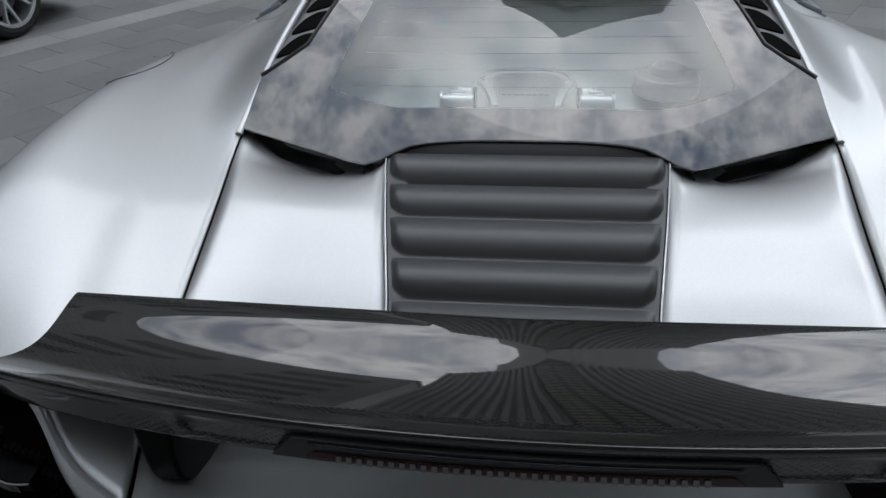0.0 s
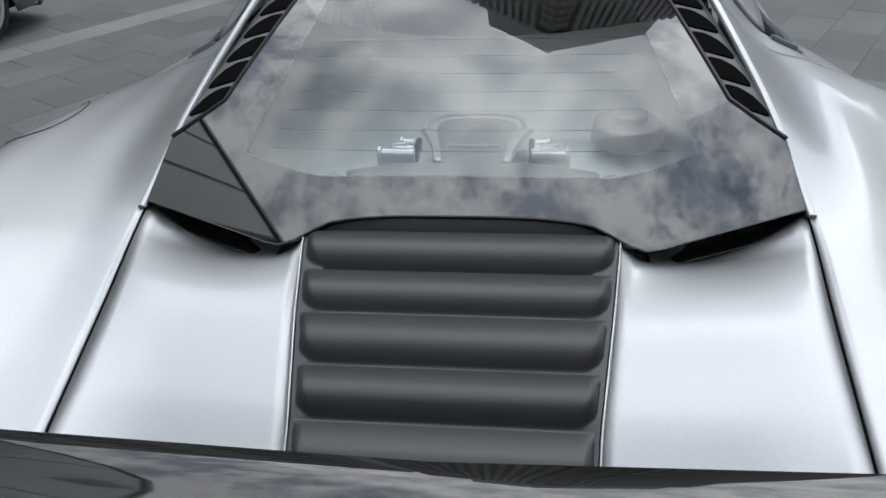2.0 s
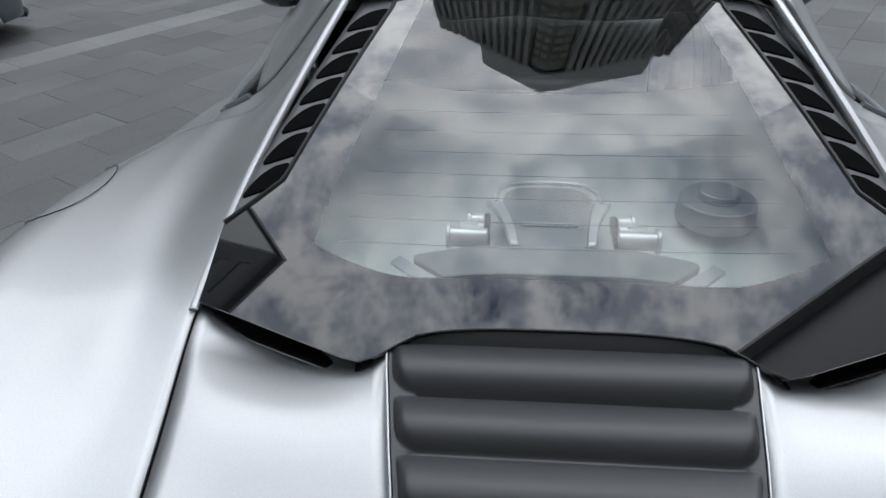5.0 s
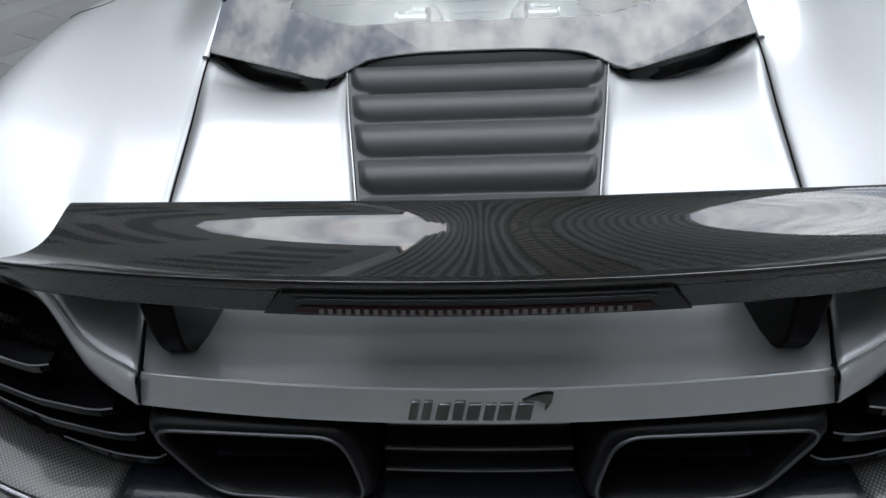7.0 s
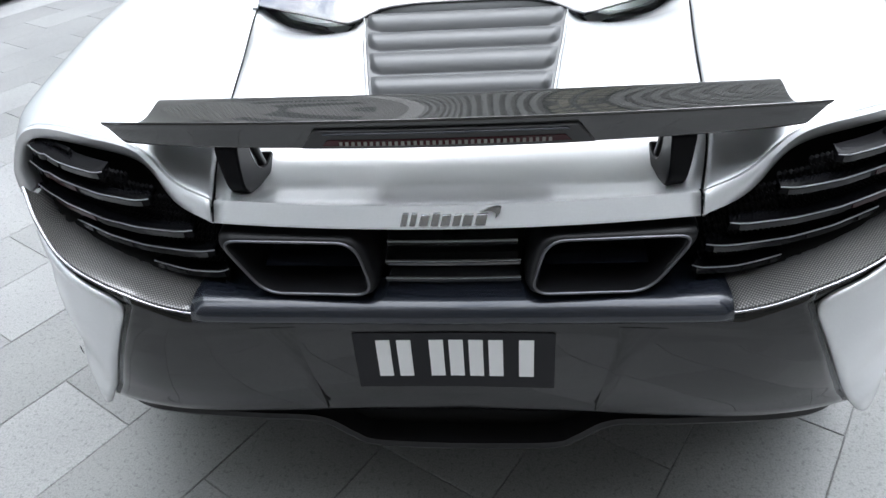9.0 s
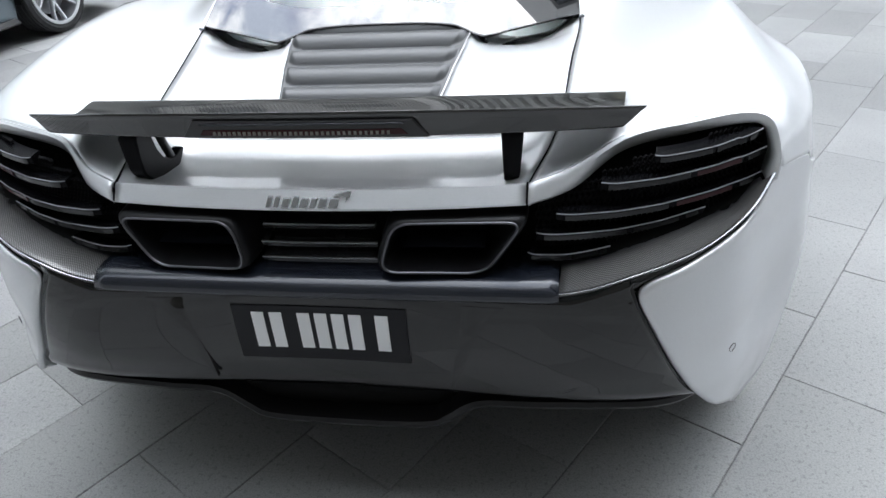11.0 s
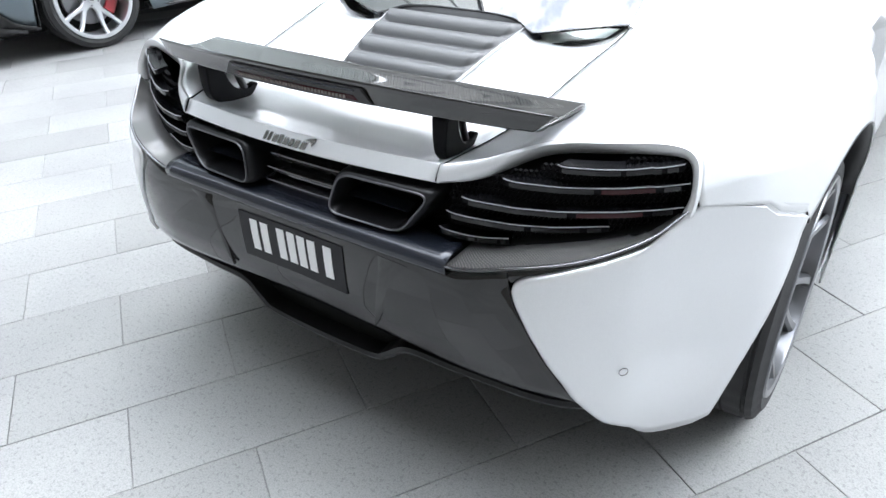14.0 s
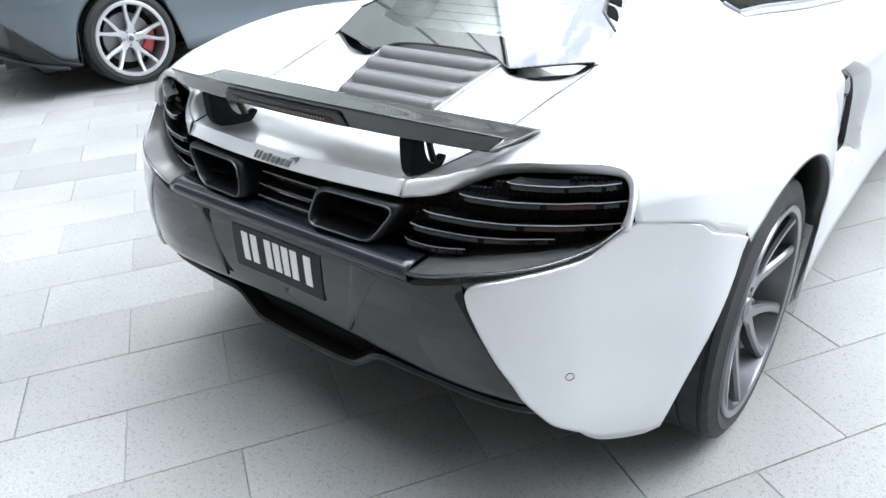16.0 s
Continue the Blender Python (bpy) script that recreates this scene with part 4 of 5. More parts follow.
SLATS = [(0.842, 0.560, 0.738), (0.812, 0.475, 0.750), (0.770, 0.405, 0.748), (0.738, 0.375, 0.648), (0.702, 0.362, 0.492)]
for s in (1, -1):
    for n, (z, x0, x1) in enumerate(SLATS):
        path = []
        for f in np.linspace(0, 1, 26):
            x = x0 + (x1 - x0) * f
            zz = z - 0.006 * math.sin(math.pi * f) + (0.004 if n == 0 else 0) * f
            path.append((s * x, lamp_face(x, zz) + 0.012 + 0.006 * max(0.0, 1 - f / 0.10) ** 2, zz))
        sec = [(s * c, h) for c, h in ((-0.030, -0.003), (0.000, -0.0115), (0.004, -0.0105), (0.006, 0.001), (0.004, 0.003), (-0.030, 0.002))]
        slat = sweep("lamp_slat", path, sec if s < 0 else sec[::-1], SLAT, car, "gloss black lamp slat with a bright edge")
        out = []
        for i, p in enumerate(path):
            d = (Vector(path[min(i + 1, 25)]) - Vector(path[max(i - 1, 0)])).normalized()
            out.append(Vector((d.y, -d.x, 0)).normalized() * s)
        sweep("slat_edge", [Vector(p) + o * 0.0064 + Vector((0, 0, 0.0024)) for p, o in zip(path, out)], ring(0.0010, 0.0010, 6), GUIDE, slat)
        for a, b, m in ((0.03, 0.30, LENS_CLEAR), (0.32, 0.52, LENS), (0.54, 0.84, LENS_RED if n in (1, 2) else LENS), (0.86, 0.97, LENS_CLEAR)):
            seg = [Vector(p) + o * 0.0050 + Vector((0, 0, -0.0048)) for p, o in list(zip(path, out))[round(a * 25):round(b * 25) + 1]]
            sweep("lamp_element", seg, [(0.0014 * c, h) for c, h in ((-1, -0.0046), (1, -0.0046), (0.4, 0.0046), (-1, 0.0046))], m, slat, "smoked lamp element in the slat")
    # honeycomb behind the slats
    hv_, hf_ = [], []
    for r in range(13):
        for c_ in range(44):
            x = 0.375 + c_ * 0.0088 + (0.0044 if r % 2 else 0)
            z = 0.682 + r * 0.0135
            zlo = float(np.interp(x, inner[:, 0], inner[:, 2]))
            zhi = float(np.interp(x, ri[:, 0][:36], ri[:, 2][:36]))
            if x > 0.752 or z < zlo + 0.004 or z > zhi - 0.006:
                continue
            y = lamp_face(x, z) + 0.032
            b = len(hv_)
            for k6 in range(6):
                a6 = radians(60 * k6 + 30)
                for rad, dy in ((0.0052, 0.0), (0.0040, 0.0), (0.0040, 0.010)):
                    hv_.append((s * (x + rad * math.cos(a6)), y + dy + 0.55 * rad * math.cos(a6), z + rad * 1.45 * math.sin(a6)))
            for k6 in range(6):
                q, w6 = b + k6 * 3, b + (k6 + 1) % 6 * 3
                hf_ += [(q, w6, w6 + 1, q + 1), (q + 1, w6 + 1, w6 + 2, q + 2)]
    make("honeycomb_mesh", hv_, hf_, HONEY, car, "black honeycomb mesh behind the lamp slats", 0)

# number plate: plain bars in place of the characters
def bumper_front(x, z, out):
    p = Vector(tail_at(math.copysign(s_of_x(abs(x)), x) if x else 0.0, z))
    return Vector((x, p.y - out, z))


def on_bumper(name, x0, x1, z0, z1, out, material, parent, label="", n=8, slant=0.0):
    v = []
    for i in range(n + 1):
        for j in range(3):
            x, z = x0 + (x1 - x0) * i / n, z0 + (z1 - z0) * j / 2
            v.append(bumper_front(x + slant * (z - z0), z, out))
    m = len(v)
    v += [p + Vector((0, 0.004, 0)) for p in v]
    fs = [(i * 3 + j, i * 3 + 3 + j, i * 3 + 4 + j, i * 3 + 1 + j) for i in range(n) for j in range(2)]
    fs += [tuple(m + w for w in f[::-1]) for f in fs]
    rim_ = [i * 3 for i in range(n + 1)] + [n * 3 + 1, n * 3 + 2] + [i * 3 + 2 for i in range(n - 1, -1, -1)] + [1]
    fs += [(rim_[i], m + rim_[i], m + rim_[(i + 1) % len(rim_)], rim_[(i + 1) % len(rim_)]) for i in range(len(rim_))]
    return make(name, v, fs, material, parent, label, 30)


plate = on_bumper("number_plate", -0.160, 0.156, 0.508, 0.624, 0.0022, PLATE, car, "black number plate with pale character bars")
for x, w in ((-0.124, 0.026), (-0.091, 0.026), (-0.040, 0.026), (-0.009, 0.026), (0.022, 0.026), (0.053, 0.026), (0.100, 0.027)):
    on_bumper("character_bar", x, x + w * 0.86, 0.534, 0.610, 0.0034, WHITE, plate, "", 2)

# creases in the carbon bumper either side of the plate
for s in (1, -1):
    a = [bumper_front(s * x, z, 0.001) for x, z in ((0.322, 0.632), (0.250, 0.634), (0.224, 0.452))]
    b = [bumper_front(s * 0.268, 0.625, 0.006), bumper_front(s * 0.233, 0.50, 0.004)]
    c = [p + Vector((0, 0.008, 0)) for p in a]
    fs = [(0, 3, 4, 2), (3, 1, 2, 4), (0, 1, 3), (0, 5, 6, 1), (1, 6, 7, 2), (2, 7, 5, 0)]
    make("bumper_blade", a + b + c, fs if s > 0 else [f[::-1] for f in fs], CARBON_DARK, car, "raised carbon blade on the bumper", 50)

# diffuser lip and dark underside
lipc = [(-0.675, 0.080, 0.336), (-0.62, 0.030, 0.352), (-0.54, 0.006, 0.358), (-0.38, -0.006, 0.358), (-0.265, -0.010, 0.356), (-0.205, -0.012, 0.318), (-0.160, -0.014, 0.298), (0.0, -0.016, 0.294)]
lipc = [(x, y, z + 0.016) for x, y, z in lipc]
lipc += [(-x, y, z) for x, y, z in lipc[-2::-1]]
sweep("diffuser_lip", catmull(lipc, np.linspace(0, 1, 80)), [(-0.05, -0.004), (0.008, -0.010), (0.012, -0.002), (0.008, 0.007), (-0.05, 0.010)], LIP_BLACK, car, "black diffuser lip under the bumper")
g = np.zeros((41, 8, 3))
for i in range(41):
    x = -0.66 + 1.32 * i / 40
    y0 = 0.05 + 0.16 * (abs(x) / 0.66) ** 2
    for j in range(8):
        f = j / 7
        g[i, j] = (x, y0 + 0.01 + 0.25 * f, 0.43 - 0.23 * f)
sheet("diffuser", g, VOID, car, "black diffuser under the tail", flip=True)
lip_pts = catmull(lipc, np.linspace(0, 1, 80))
# added black sheet in place of the shade between bumper and lip
g = np.stack([lip_pts + (0, 0.035, 0.004), lip_pts * (1, 1, 0) + (0, 0.03, 0.39), lip_pts * (1, 1, 0) + (0, 0.04, 0.44)], 0)
sheet("diffuser_gap_shade", g, VOID, car, "black sheet standing in for the shade behind the diffuser lip", flip=True)
for x in (-0.42, -0.3, -0.1, 0.1, 0.3, 0.42):
    part("diffuser_fin", box_bm(x, 0.22, 0.355, 0.008, 0.24, 0.07), BLACK, car)
cm = bmesh.new()
bmesh.ops.create_cone(cm, cap_ends=True, segments=16, radius1=0.009, radius2=0.007, depth=0.02, matrix=Matrix.Translation((0.005, 0.03, 0.345)) @ Euler((radians(90), 0, 0)).to_matrix().to_4x4())
part("reversing_camera", cm, GLOSS, car)
part("floor_pan", box_bm(0, 1.95, 0.17, 1.5, 3.1, 0.06), VOID, car, "", 0)

# badge: a row of plain slanted bars with a swoosh
def band_point(x, z, out=0.0):
    return Vector((x, tail_y(x) + 0.0012 - 0.748 * (0.8195 - z) - out, z))


badge = None
for i, (x, w, z1) in enumerate(((-0.069, 0.009, 0.8155), (-0.056, 0.009, 0.8155), (-0.042, 0.013, 0.8135), (-0.025, 0.011, 0.8155), (-0.011, 0.013, 0.8135), (0.006, 0.011, 0.8135), (0.020, 0.014, 0.8135), (0.038, 0.016, 0.8135))):
    q = [band_point(x, 0.8005, 0.003), band_point(x + w, 0.8005, 0.003), band_point(x + w + 0.004, z1, 0.003), band_point(x + 0.004, z1, 0.003)]
    q += [p + Vector((0, 0.006, 0)) for p in q]
    fs = [(0, 1, 2, 3), (7, 6, 5, 4), (0, 4, 5, 1), (1, 5, 6, 2), (2, 6, 7, 3), (3, 7, 4, 0)]
    if badge is None:
        badge = make("badge", q, fs, BADGE, car, "bright metal badge on the tail band", 0, 0, 0.0008)
    else:
        make("badge_bar", q, fs, BADGE, badge, "", 0, 0, 0.0008)
sw = [(0.046, 0.8165), (0.058, 0.8205), (0.070, 0.8220), (0.077, 0.8215), (0.075, 0.8150), (0.068, 0.8085), (0.069, 0.8145), (0.060, 0.8170)]
q = [band_point(x, z, 0.004) for x, z in sw] + [band_point(x, z, -0.002) for x, z in sw]
make("badge_swoosh", q, [tuple(range(8))[::-1], tuple(range(8, 16))] + [(i, (i + 1) % 8, 8 + (i + 1) % 8, 8 + i) for i in range(8)], BADGE, badge, "", 0)


# ---- wheels: axle along x, outer face towards +x ----
def lathe(bm_profile, segments, shift=None):
    """Turns (x, r) round the axle."""
    v, k = [], len(bm_profile)
    for i in range(segments):
        a = 2 * math.pi * i / segments
        for j, (x, r) in enumerate(bm_profile):
            rr = r + (shift(i, j) if shift else 0)
            v.append((x, rr * math.cos(a), rr * math.sin(a)))
    fs = [(i * k + j, (i + 1) % segments * k + j, (i + 1) % segments * k + j + 1, i * k + j + 1) for i in range(segments) for j in range(k - 1)]
    return v, fs


def build_wheel(parent, at, spokes, metal, radius, rim_r, width, fork, thick, label):
    """One wheel: tyre, rim, paired spokes, hub, disc and caliper; at is its pose under the car."""
    tread = [(-width, rim_r - 0.004), (-width + 0.004, rim_r + 0.01), (-width + 0.0, radius - 0.03), (-width + 0.012, radius - 0.006)]
    w0, w1 = -width + 0.03, -0.03
    for g_ in range(5):
        a, b = w0 + (w1 - w0) * g_ / 5, w0 + (w1 - w0) * (g_ + 1) / 5
        tread += [(a + 0.004, radius), (b - 0.004, radius), (b - 0.003, radius - 0.007), (b + 0.003, radius - 0.007)]
    tread += [(-0.024, radius - 0.001), (-0.010, radius - 0.008), (-0.001, radius - 0.030), (0.003, rim_r + 0.030), (0.0, rim_r + 0.010), (-0.006, rim_r - 0.002)]
    kk = len(tread)
    v, fs = lathe(tread, 144, lambda i, j: -0.003 if (i % 4 == 0 and 3 <= j <= kk - 4) else 0.0)
    tyre = make("tyre", v, fs, RUBBER, parent, "black low-profile tyre", 30)
    band_w = 0.027 if metal is RIM_SILVER else 0.017
    lip = [(-0.002, rim_r + 0.002), (0.003, rim_r), (0.005, rim_r - 0.005), (0.001, rim_r - band_w), (-0.006, rim_r - band_w - 0.002), (-0.020, rim_r - band_w - 0.001), (-0.06, rim_r - 0.030), (-0.10, rim_r - 0.034), (-0.20, rim_r - 0.032)]
    v, fs = lathe(lip, 72)
    rim_ob = make("rim", v, fs, metal, parent, label, 40)
    for i in range(spokes):
        a = 2 * math.pi * i / spokes + math.pi / 2
        rad, tan = Vector((0, math.cos(a), math.sin(a))), Vector((0, -math.sin(a), math.cos(a)))
        for d in (-1, 1):
            # the two prongs share a stem at the hub and part towards the rim
            path = []
            for t in np.linspace(0, 1, 13):
                off = 0.32 * thick + (rim_r * math.sin(fork) - 0.32 * thick) * (1 - (1 - max(0.0, (t - 0.26) / 0.74)) ** 1.55)
                path.append(rad * (0.045 + (rim_r - 0.058) * t) + tan * d * off + Vector((-0.052 + 0.045 * t ** 1.6, 0, 0)))
            vv = []
            for u_, t in enumerate(np.linspace(0, 1, 13)):
                run = path[min(u_ + 1, 12)] - path[max(u_ - 1, 0)]
                across = Vector((1, 0, 0)).cross(run).normalized()
                w_ = thick * (1.05 - 0.40 * min(1.0, t / 0.6) + 0.35 * max(0.0, (t - 0.75) / 0.25) ** 2)
                c = path[u_]
                vv += [c - across * w_ * 0.72, c - across * w_ * 0.42 + Vector((0.008, 0, 0)), c + across * w_ * 0.42 + Vector((0.008, 0, 0)), c + across * w_ * 0.72, c + across * w_ * 0.6 + Vector((-0.028, 0, 0)), c - across * w_ * 0.6 + Vector((-0.028, 0, 0))]
            ff = [(u_ * 6 + j, u_ * 6 + (j + 1) % 6, u_ * 6 + 6 + (j + 1) % 6, u_ * 6 + 6 + j) for u_ in range(12) for j in range(6)]
            make("spoke", vv, ff + [(5, 4, 3, 2, 1, 0), tuple(72 + j for j in range(6))], metal, rim_ob, "", 40)
    v, fs = lathe([(-0.036, 0.020), (-0.037, 0.030), (-0.044, 0.034), (-0.046, 0.066), (-0.07, 0.072), (-0.12, 0.07)], 30)
    hub = make("hub", v, fs, metal, rim_ob, "", 40)
    v, fs = lathe([(-0.033, 0.001), (-0.034, 0.016), (-0.037, 0.021)], 24)
    make("hub_cap", v, fs, GUNMETAL, rim_ob, "dark hub cap", 40)
    for i in range(5):
        a = 2 * math.pi * (i + 0.5) / 5 + math.pi / 2
        b = bmesh.new()
        bmesh.ops.create_cone(b, cap_ends=True, segments=10, radius1=0.007, radius2=0.006, depth=0.012, matrix=Matrix.Translation((-0.043, 0.050 * math.cos(a), 0.050 * math.sin(a))) @ Euler((0, radians(90), 0)).to_matrix().to_4x4())
        part("wheel_bolt", b, DISC, rim_ob)
    v, fs = lathe([(-0.105, 0.06), (-0.105, 0.185), (-0.135, 0.185), (-0.135, 0.06)], 48)
    disc = make("brake_disc", v, fs, DISC, parent, "grey brake disc", 30)
    cal = []
    for t in np.linspace(-0.55, 0.55, 9):
        for r, x in ((0.125, -0.085), (0.205, -0.085), (0.205, -0.155), (0.125, -0.155)):
            cal.append((x, r * math.cos(t), r * math.sin(t)))
    fs = [(i * 4 + j, i * 4 + (j + 1) % 4, i * 4 + 4 + (j + 1) % 4, i * 4 + 4 + j) for i in range(8) for j in range(4)]
    make("brake_caliper", cal, fs + [(3, 2, 1, 0), (32, 33, 34, 35)], RED, parent, "red brake caliper", 30, 0, 0.006)
    # added black disc that paints in the shade behind the spokes
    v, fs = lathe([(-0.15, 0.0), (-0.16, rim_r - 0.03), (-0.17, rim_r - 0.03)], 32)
    make("wheel_shade_disc", v, fs, VOID, parent, "", 0)
    parent.matrix_local = at
    return parent


def wheel(owner, x, y, z, side, spokes, metal, radius, rim_r, width, fork, thick, label, spin=0.0):
    w = new("wheel")
    w.parent = owner
    at = Matrix.Translation((side * x, y, z)) @ (Matrix() if side > 0 else Matrix.Rotation(math.pi, 4, "Z")) @ Matrix.Rotation(radians(spin), 4, "X")
    return build_wheel(w, at, spokes, metal, radius, rim_r, width, fork, thick, label)


for s in (1, -1):
    wheel(car, 0.915, 0.700, 0.345, s, 5, GUNMETAL, 0.345, 0.278, 0.300, 0.25, 0.031, "dark grey twin-spoke wheel rim", 12)
    wheel(car, 0.905, 3.22, 0.330, s, 5, GUNMETAL, 0.330, 0.255, 0.235, 0.25, 0.024, "dark grey twin-spoke wheel rim", 40)
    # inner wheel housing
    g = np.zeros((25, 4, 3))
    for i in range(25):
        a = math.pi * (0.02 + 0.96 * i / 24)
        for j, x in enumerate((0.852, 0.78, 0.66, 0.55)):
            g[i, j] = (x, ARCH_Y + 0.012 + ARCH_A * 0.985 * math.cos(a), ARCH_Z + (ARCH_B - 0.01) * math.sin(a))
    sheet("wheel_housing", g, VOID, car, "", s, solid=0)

# door intakes, mirrors, filler cap
for s in (1, -1):
    c_y, c_z = 1.80, 0.56
    duct = rounded([(0.0, c_y + (y - c_y) * 0.80, c_z + (z - c_z) * 0.84) for y, z in INTAKE_EDGE], 0.05, 5)
    v = [(s * 0.815, p.y, p.z) for p in duct] + [(s * 0.782, p.y + 0.02, p.z) for p in duct]
    n = len(duct)
    fs = [(i, (i + 1) % n, n + (i + 1) % n, n + i) for i in range(n)] + [tuple(range(n, 2 * n))]
    make("side_intake", v, fs if s > 0 else [f[::-1] for f in fs], INTAKE, car, "dark air intake in the flank", 50)
    for z in (0.42, 0.50, 0.58, 0.66):
        part("intake_vane", box_bm(s * 0.792, c_y + 0.03, z, 0.03, 0.22, 0.008), BLACK, car, "", 30, 0.003)
    m = bmesh.new()
    bmesh.ops.create_uvsphere(m, u_segments=20, v_segments=12, radius=1.0, matrix=Matrix.Translation((s * 0.84, 2.42, 0.935)) @ Matrix.Diagonal((0.10, 0.07, 0.065, 1)))
    mir = part("door_mirror", m, GLOSS, car, "black door mirror")
    sweep("mirror_arm", [(s * 0.74, 2.46, 0.88), (s * 0.80, 2.44, 0.90), (s * 0.85, 2.43, 0.94)], ring(0.02, 0.012, 8), GLOSS, mir)
cap = []
for t in np.linspace(0, 2 * math.pi, 37)[:-1]:
    y, x = 0.875 + 0.105 * math.cos(t), 0.735 + 0.050 * math.sin(t)
    vq = quarter.reshape(-1, 3)
    d = (vq[:, 0] - x) ** 2 + (vq[:, 1] - y) ** 2
    near = np.argsort(d)[:4]
    zq = float((vq[near, 2] / (d[near] + 1e-6)).sum() / (1 / (d[near] + 1e-6)).sum())
    cap.append((-x, y, zq + 0.0014))
sweep("filler_cap_gap", cap, ring(0.0009, 0.0009, 6), TRIM, car, "thin grey joint of the filler flap", closed=True)

# engine bay under the glass
bay = np.zeros((17, 14, 3))
for i in range(17):
    for j in range(14):
        x, y = -0.44 + 0.055 * i, 0.63 + 0.0458 * j
        bay[i, j] = (x, y, min(0.838 + 0.05 * (abs(x) / 0.44) ** 2 + 0.16 * max(0.0, (y - 0.98) / 0.25) ** 2, glass_z(x, y) - 0.02))
sheet("engine_bay_floor", bay, LINING, car, "pale engine bay lining")


def flat_plate(name, pts, z, material, label, thick=0.02, r=0.02):
    """A plate with rounded corners, lying level."""
    out = rounded([(x, y, z) for x, y in pts], r, 4)
    return make(name, out, [tuple(range(len(out)))], material, car, label, 0, thick, 0.003)


flat_plate("engine_cover_plate", [(-0.100, 0.718), (0.100, 0.718), (0.214, 0.824), (0.118, 0.858), (-0.118, 0.858), (-0.214, 0.824)], 0.890, COVER, "grey engine cover plate under the glass")
flat_plate("plenum", [(-0.052, 0.862), (0.052, 0.862), (0.078, 0.985), (0.070, 1.045), (0.040, 1.060), (-0.040, 1.060), (-0.070, 1.045), (-0.078, 0.985)], 0.886, COVER, "grey intake plenum", 0.03, 0.015)
for i in range(8):
    q = [(-0.046 + 0.0115 * i + dx, 0.921 + dy, 0.8885 + dz) for dx, dy, dz in ((0, 0, 0), (0.0085, 0, 0), (0.0105, 0.010, 0), (0.002, 0.010, 0), (0, 0, 0.002), (0.0085, 0, 0.002), (0.0105, 0.010, 0.002), (0.002, 0.010, 0.002))]
    make("plenum_bar", q, [(3, 2, 1, 0), (4, 5, 6, 7), (0, 1, 5, 4), (1, 2, 6, 5), (2, 3, 7, 6), (3, 0, 4, 7)], POLISHED, car, "", 0)
arch = [(x, y, 0.892) for x, y in ((-0.086, 0.99), (-0.085, 1.022), (-0.072, 1.048), (-0.048, 1.060), (0.0, 1.064), (0.048, 1.060), (0.072, 1.048), (0.085, 1.022), (0.086, 0.99))]
sweep("plenum_arch", catmull(arch, np.linspace(0, 1, 40)), ring(0.004, 0.004, 8), POLISHED, car, "polished arch over the plenum")
for s in (1, -1):
    leg = catmull([(s * x, y, z) for x, y, z in ((0.057, 0.857, 0.894), (0.064, 0.905, 0.896), (0.074, 0.950, 0.896), (0.088, 0.995, 0.893))], np.linspace(0, 1, 14))
    leg_v = []
    for i, p in enumerate(leg):
        w = 0.0075 + 0.0075 * (i / 13) ** 1.5
        leg_v += [(p[0] - w, p[1], p[2] - 0.008), (p[0] - w * 0.7, p[1], p[2]), (p[0] + w * 0.7, p[1], p[2]), (p[0] + w, p[1], p[2] - 0.008)]
    leg_f = [(i * 4 + j, i * 4 + j + 1, i * 4 + 5 + j, i * 4 + 4 + j) for i in range(13) for j in range(3)]
    make("plenum_leg", leg_v, leg_f, POLISHED, car, "cast alloy intake leg", 30, 0.006)
    for x0, x1, y, z, r in ((0.098, 0.158, 0.884, 0.888, 0.015), (0.100, 0.140, 0.914, 0.886, 0.009), (0.104, 0.128, 0.936, 0.886, 0.012)):
        b = bmesh.new()
        bmesh.ops.create_cone(b, cap_ends=True, segments=18, radius1=r, radius2=r * 0.94, depth=x1 - x0, matrix=Matrix.Translation((s * (x0 + x1) / 2, y, z)) @ Euler((0, radians(90), 0)).to_matrix().to_4x4())
        fitting = part("intake_fitting", b, POLISHED, car, "bright alloy intake fitting", 40, 0.002)
        b = bmesh.new()
        bmesh.ops.create_cone(b, cap_ends=True, segments=18, radius1=r * 1.28, radius2=r * 1.28, depth=0.006, matrix=Matrix.Translation((s * x1, y, z)) @ Euler((0, radians(90), 0)).to_matrix().to_4x4())
        part("fitting_flange", b, POLISHED, fitting, "", 40, 0.001)
    part("fitting_bracket", box_bm(s * 0.100, 0.912, 0.884, 0.012, 0.075, 0.022), TRIM, car, "dark bracket behind the fittings", 30, 0.004)
    part("fitting_clip", box_bm(s * 0.128, 0.900, 0.903, 0.030, 0.008, 0.006), POLISHED, car, "", 30, 0.002)
    v = [(s * x, y, 0.886) for x, y in ((0.110, 0.714), (0.224, 0.818), (0.236, 0.802), (0.146, 0.712))]
    make("cover_strip", v, [(0, 1, 2, 3)] if s > 0 else [(3, 2, 1, 0)], POLISHED, car, "pale strip at the edge of the engine cover", 0, 0.006)
b = bmesh.new()
bmesh.ops.create_cone(b, cap_ends=True, segments=36, radius1=0.064, radius2=0.060, depth=0.04, matrix=Matrix.Translation((0.268, 0.985, 0.893)))
cap_ob = part("reservoir", b, COVER, car, "round grey reservoir beside the engine", 40, 0.006)
b = bmesh.new()
bmesh.ops.create_cone(b, cap_ends=True, segments=30, radius1=0.034, radius2=0.030, depth=0.016, matrix=Matrix.Translation((0.268, 0.985, 0.920)))
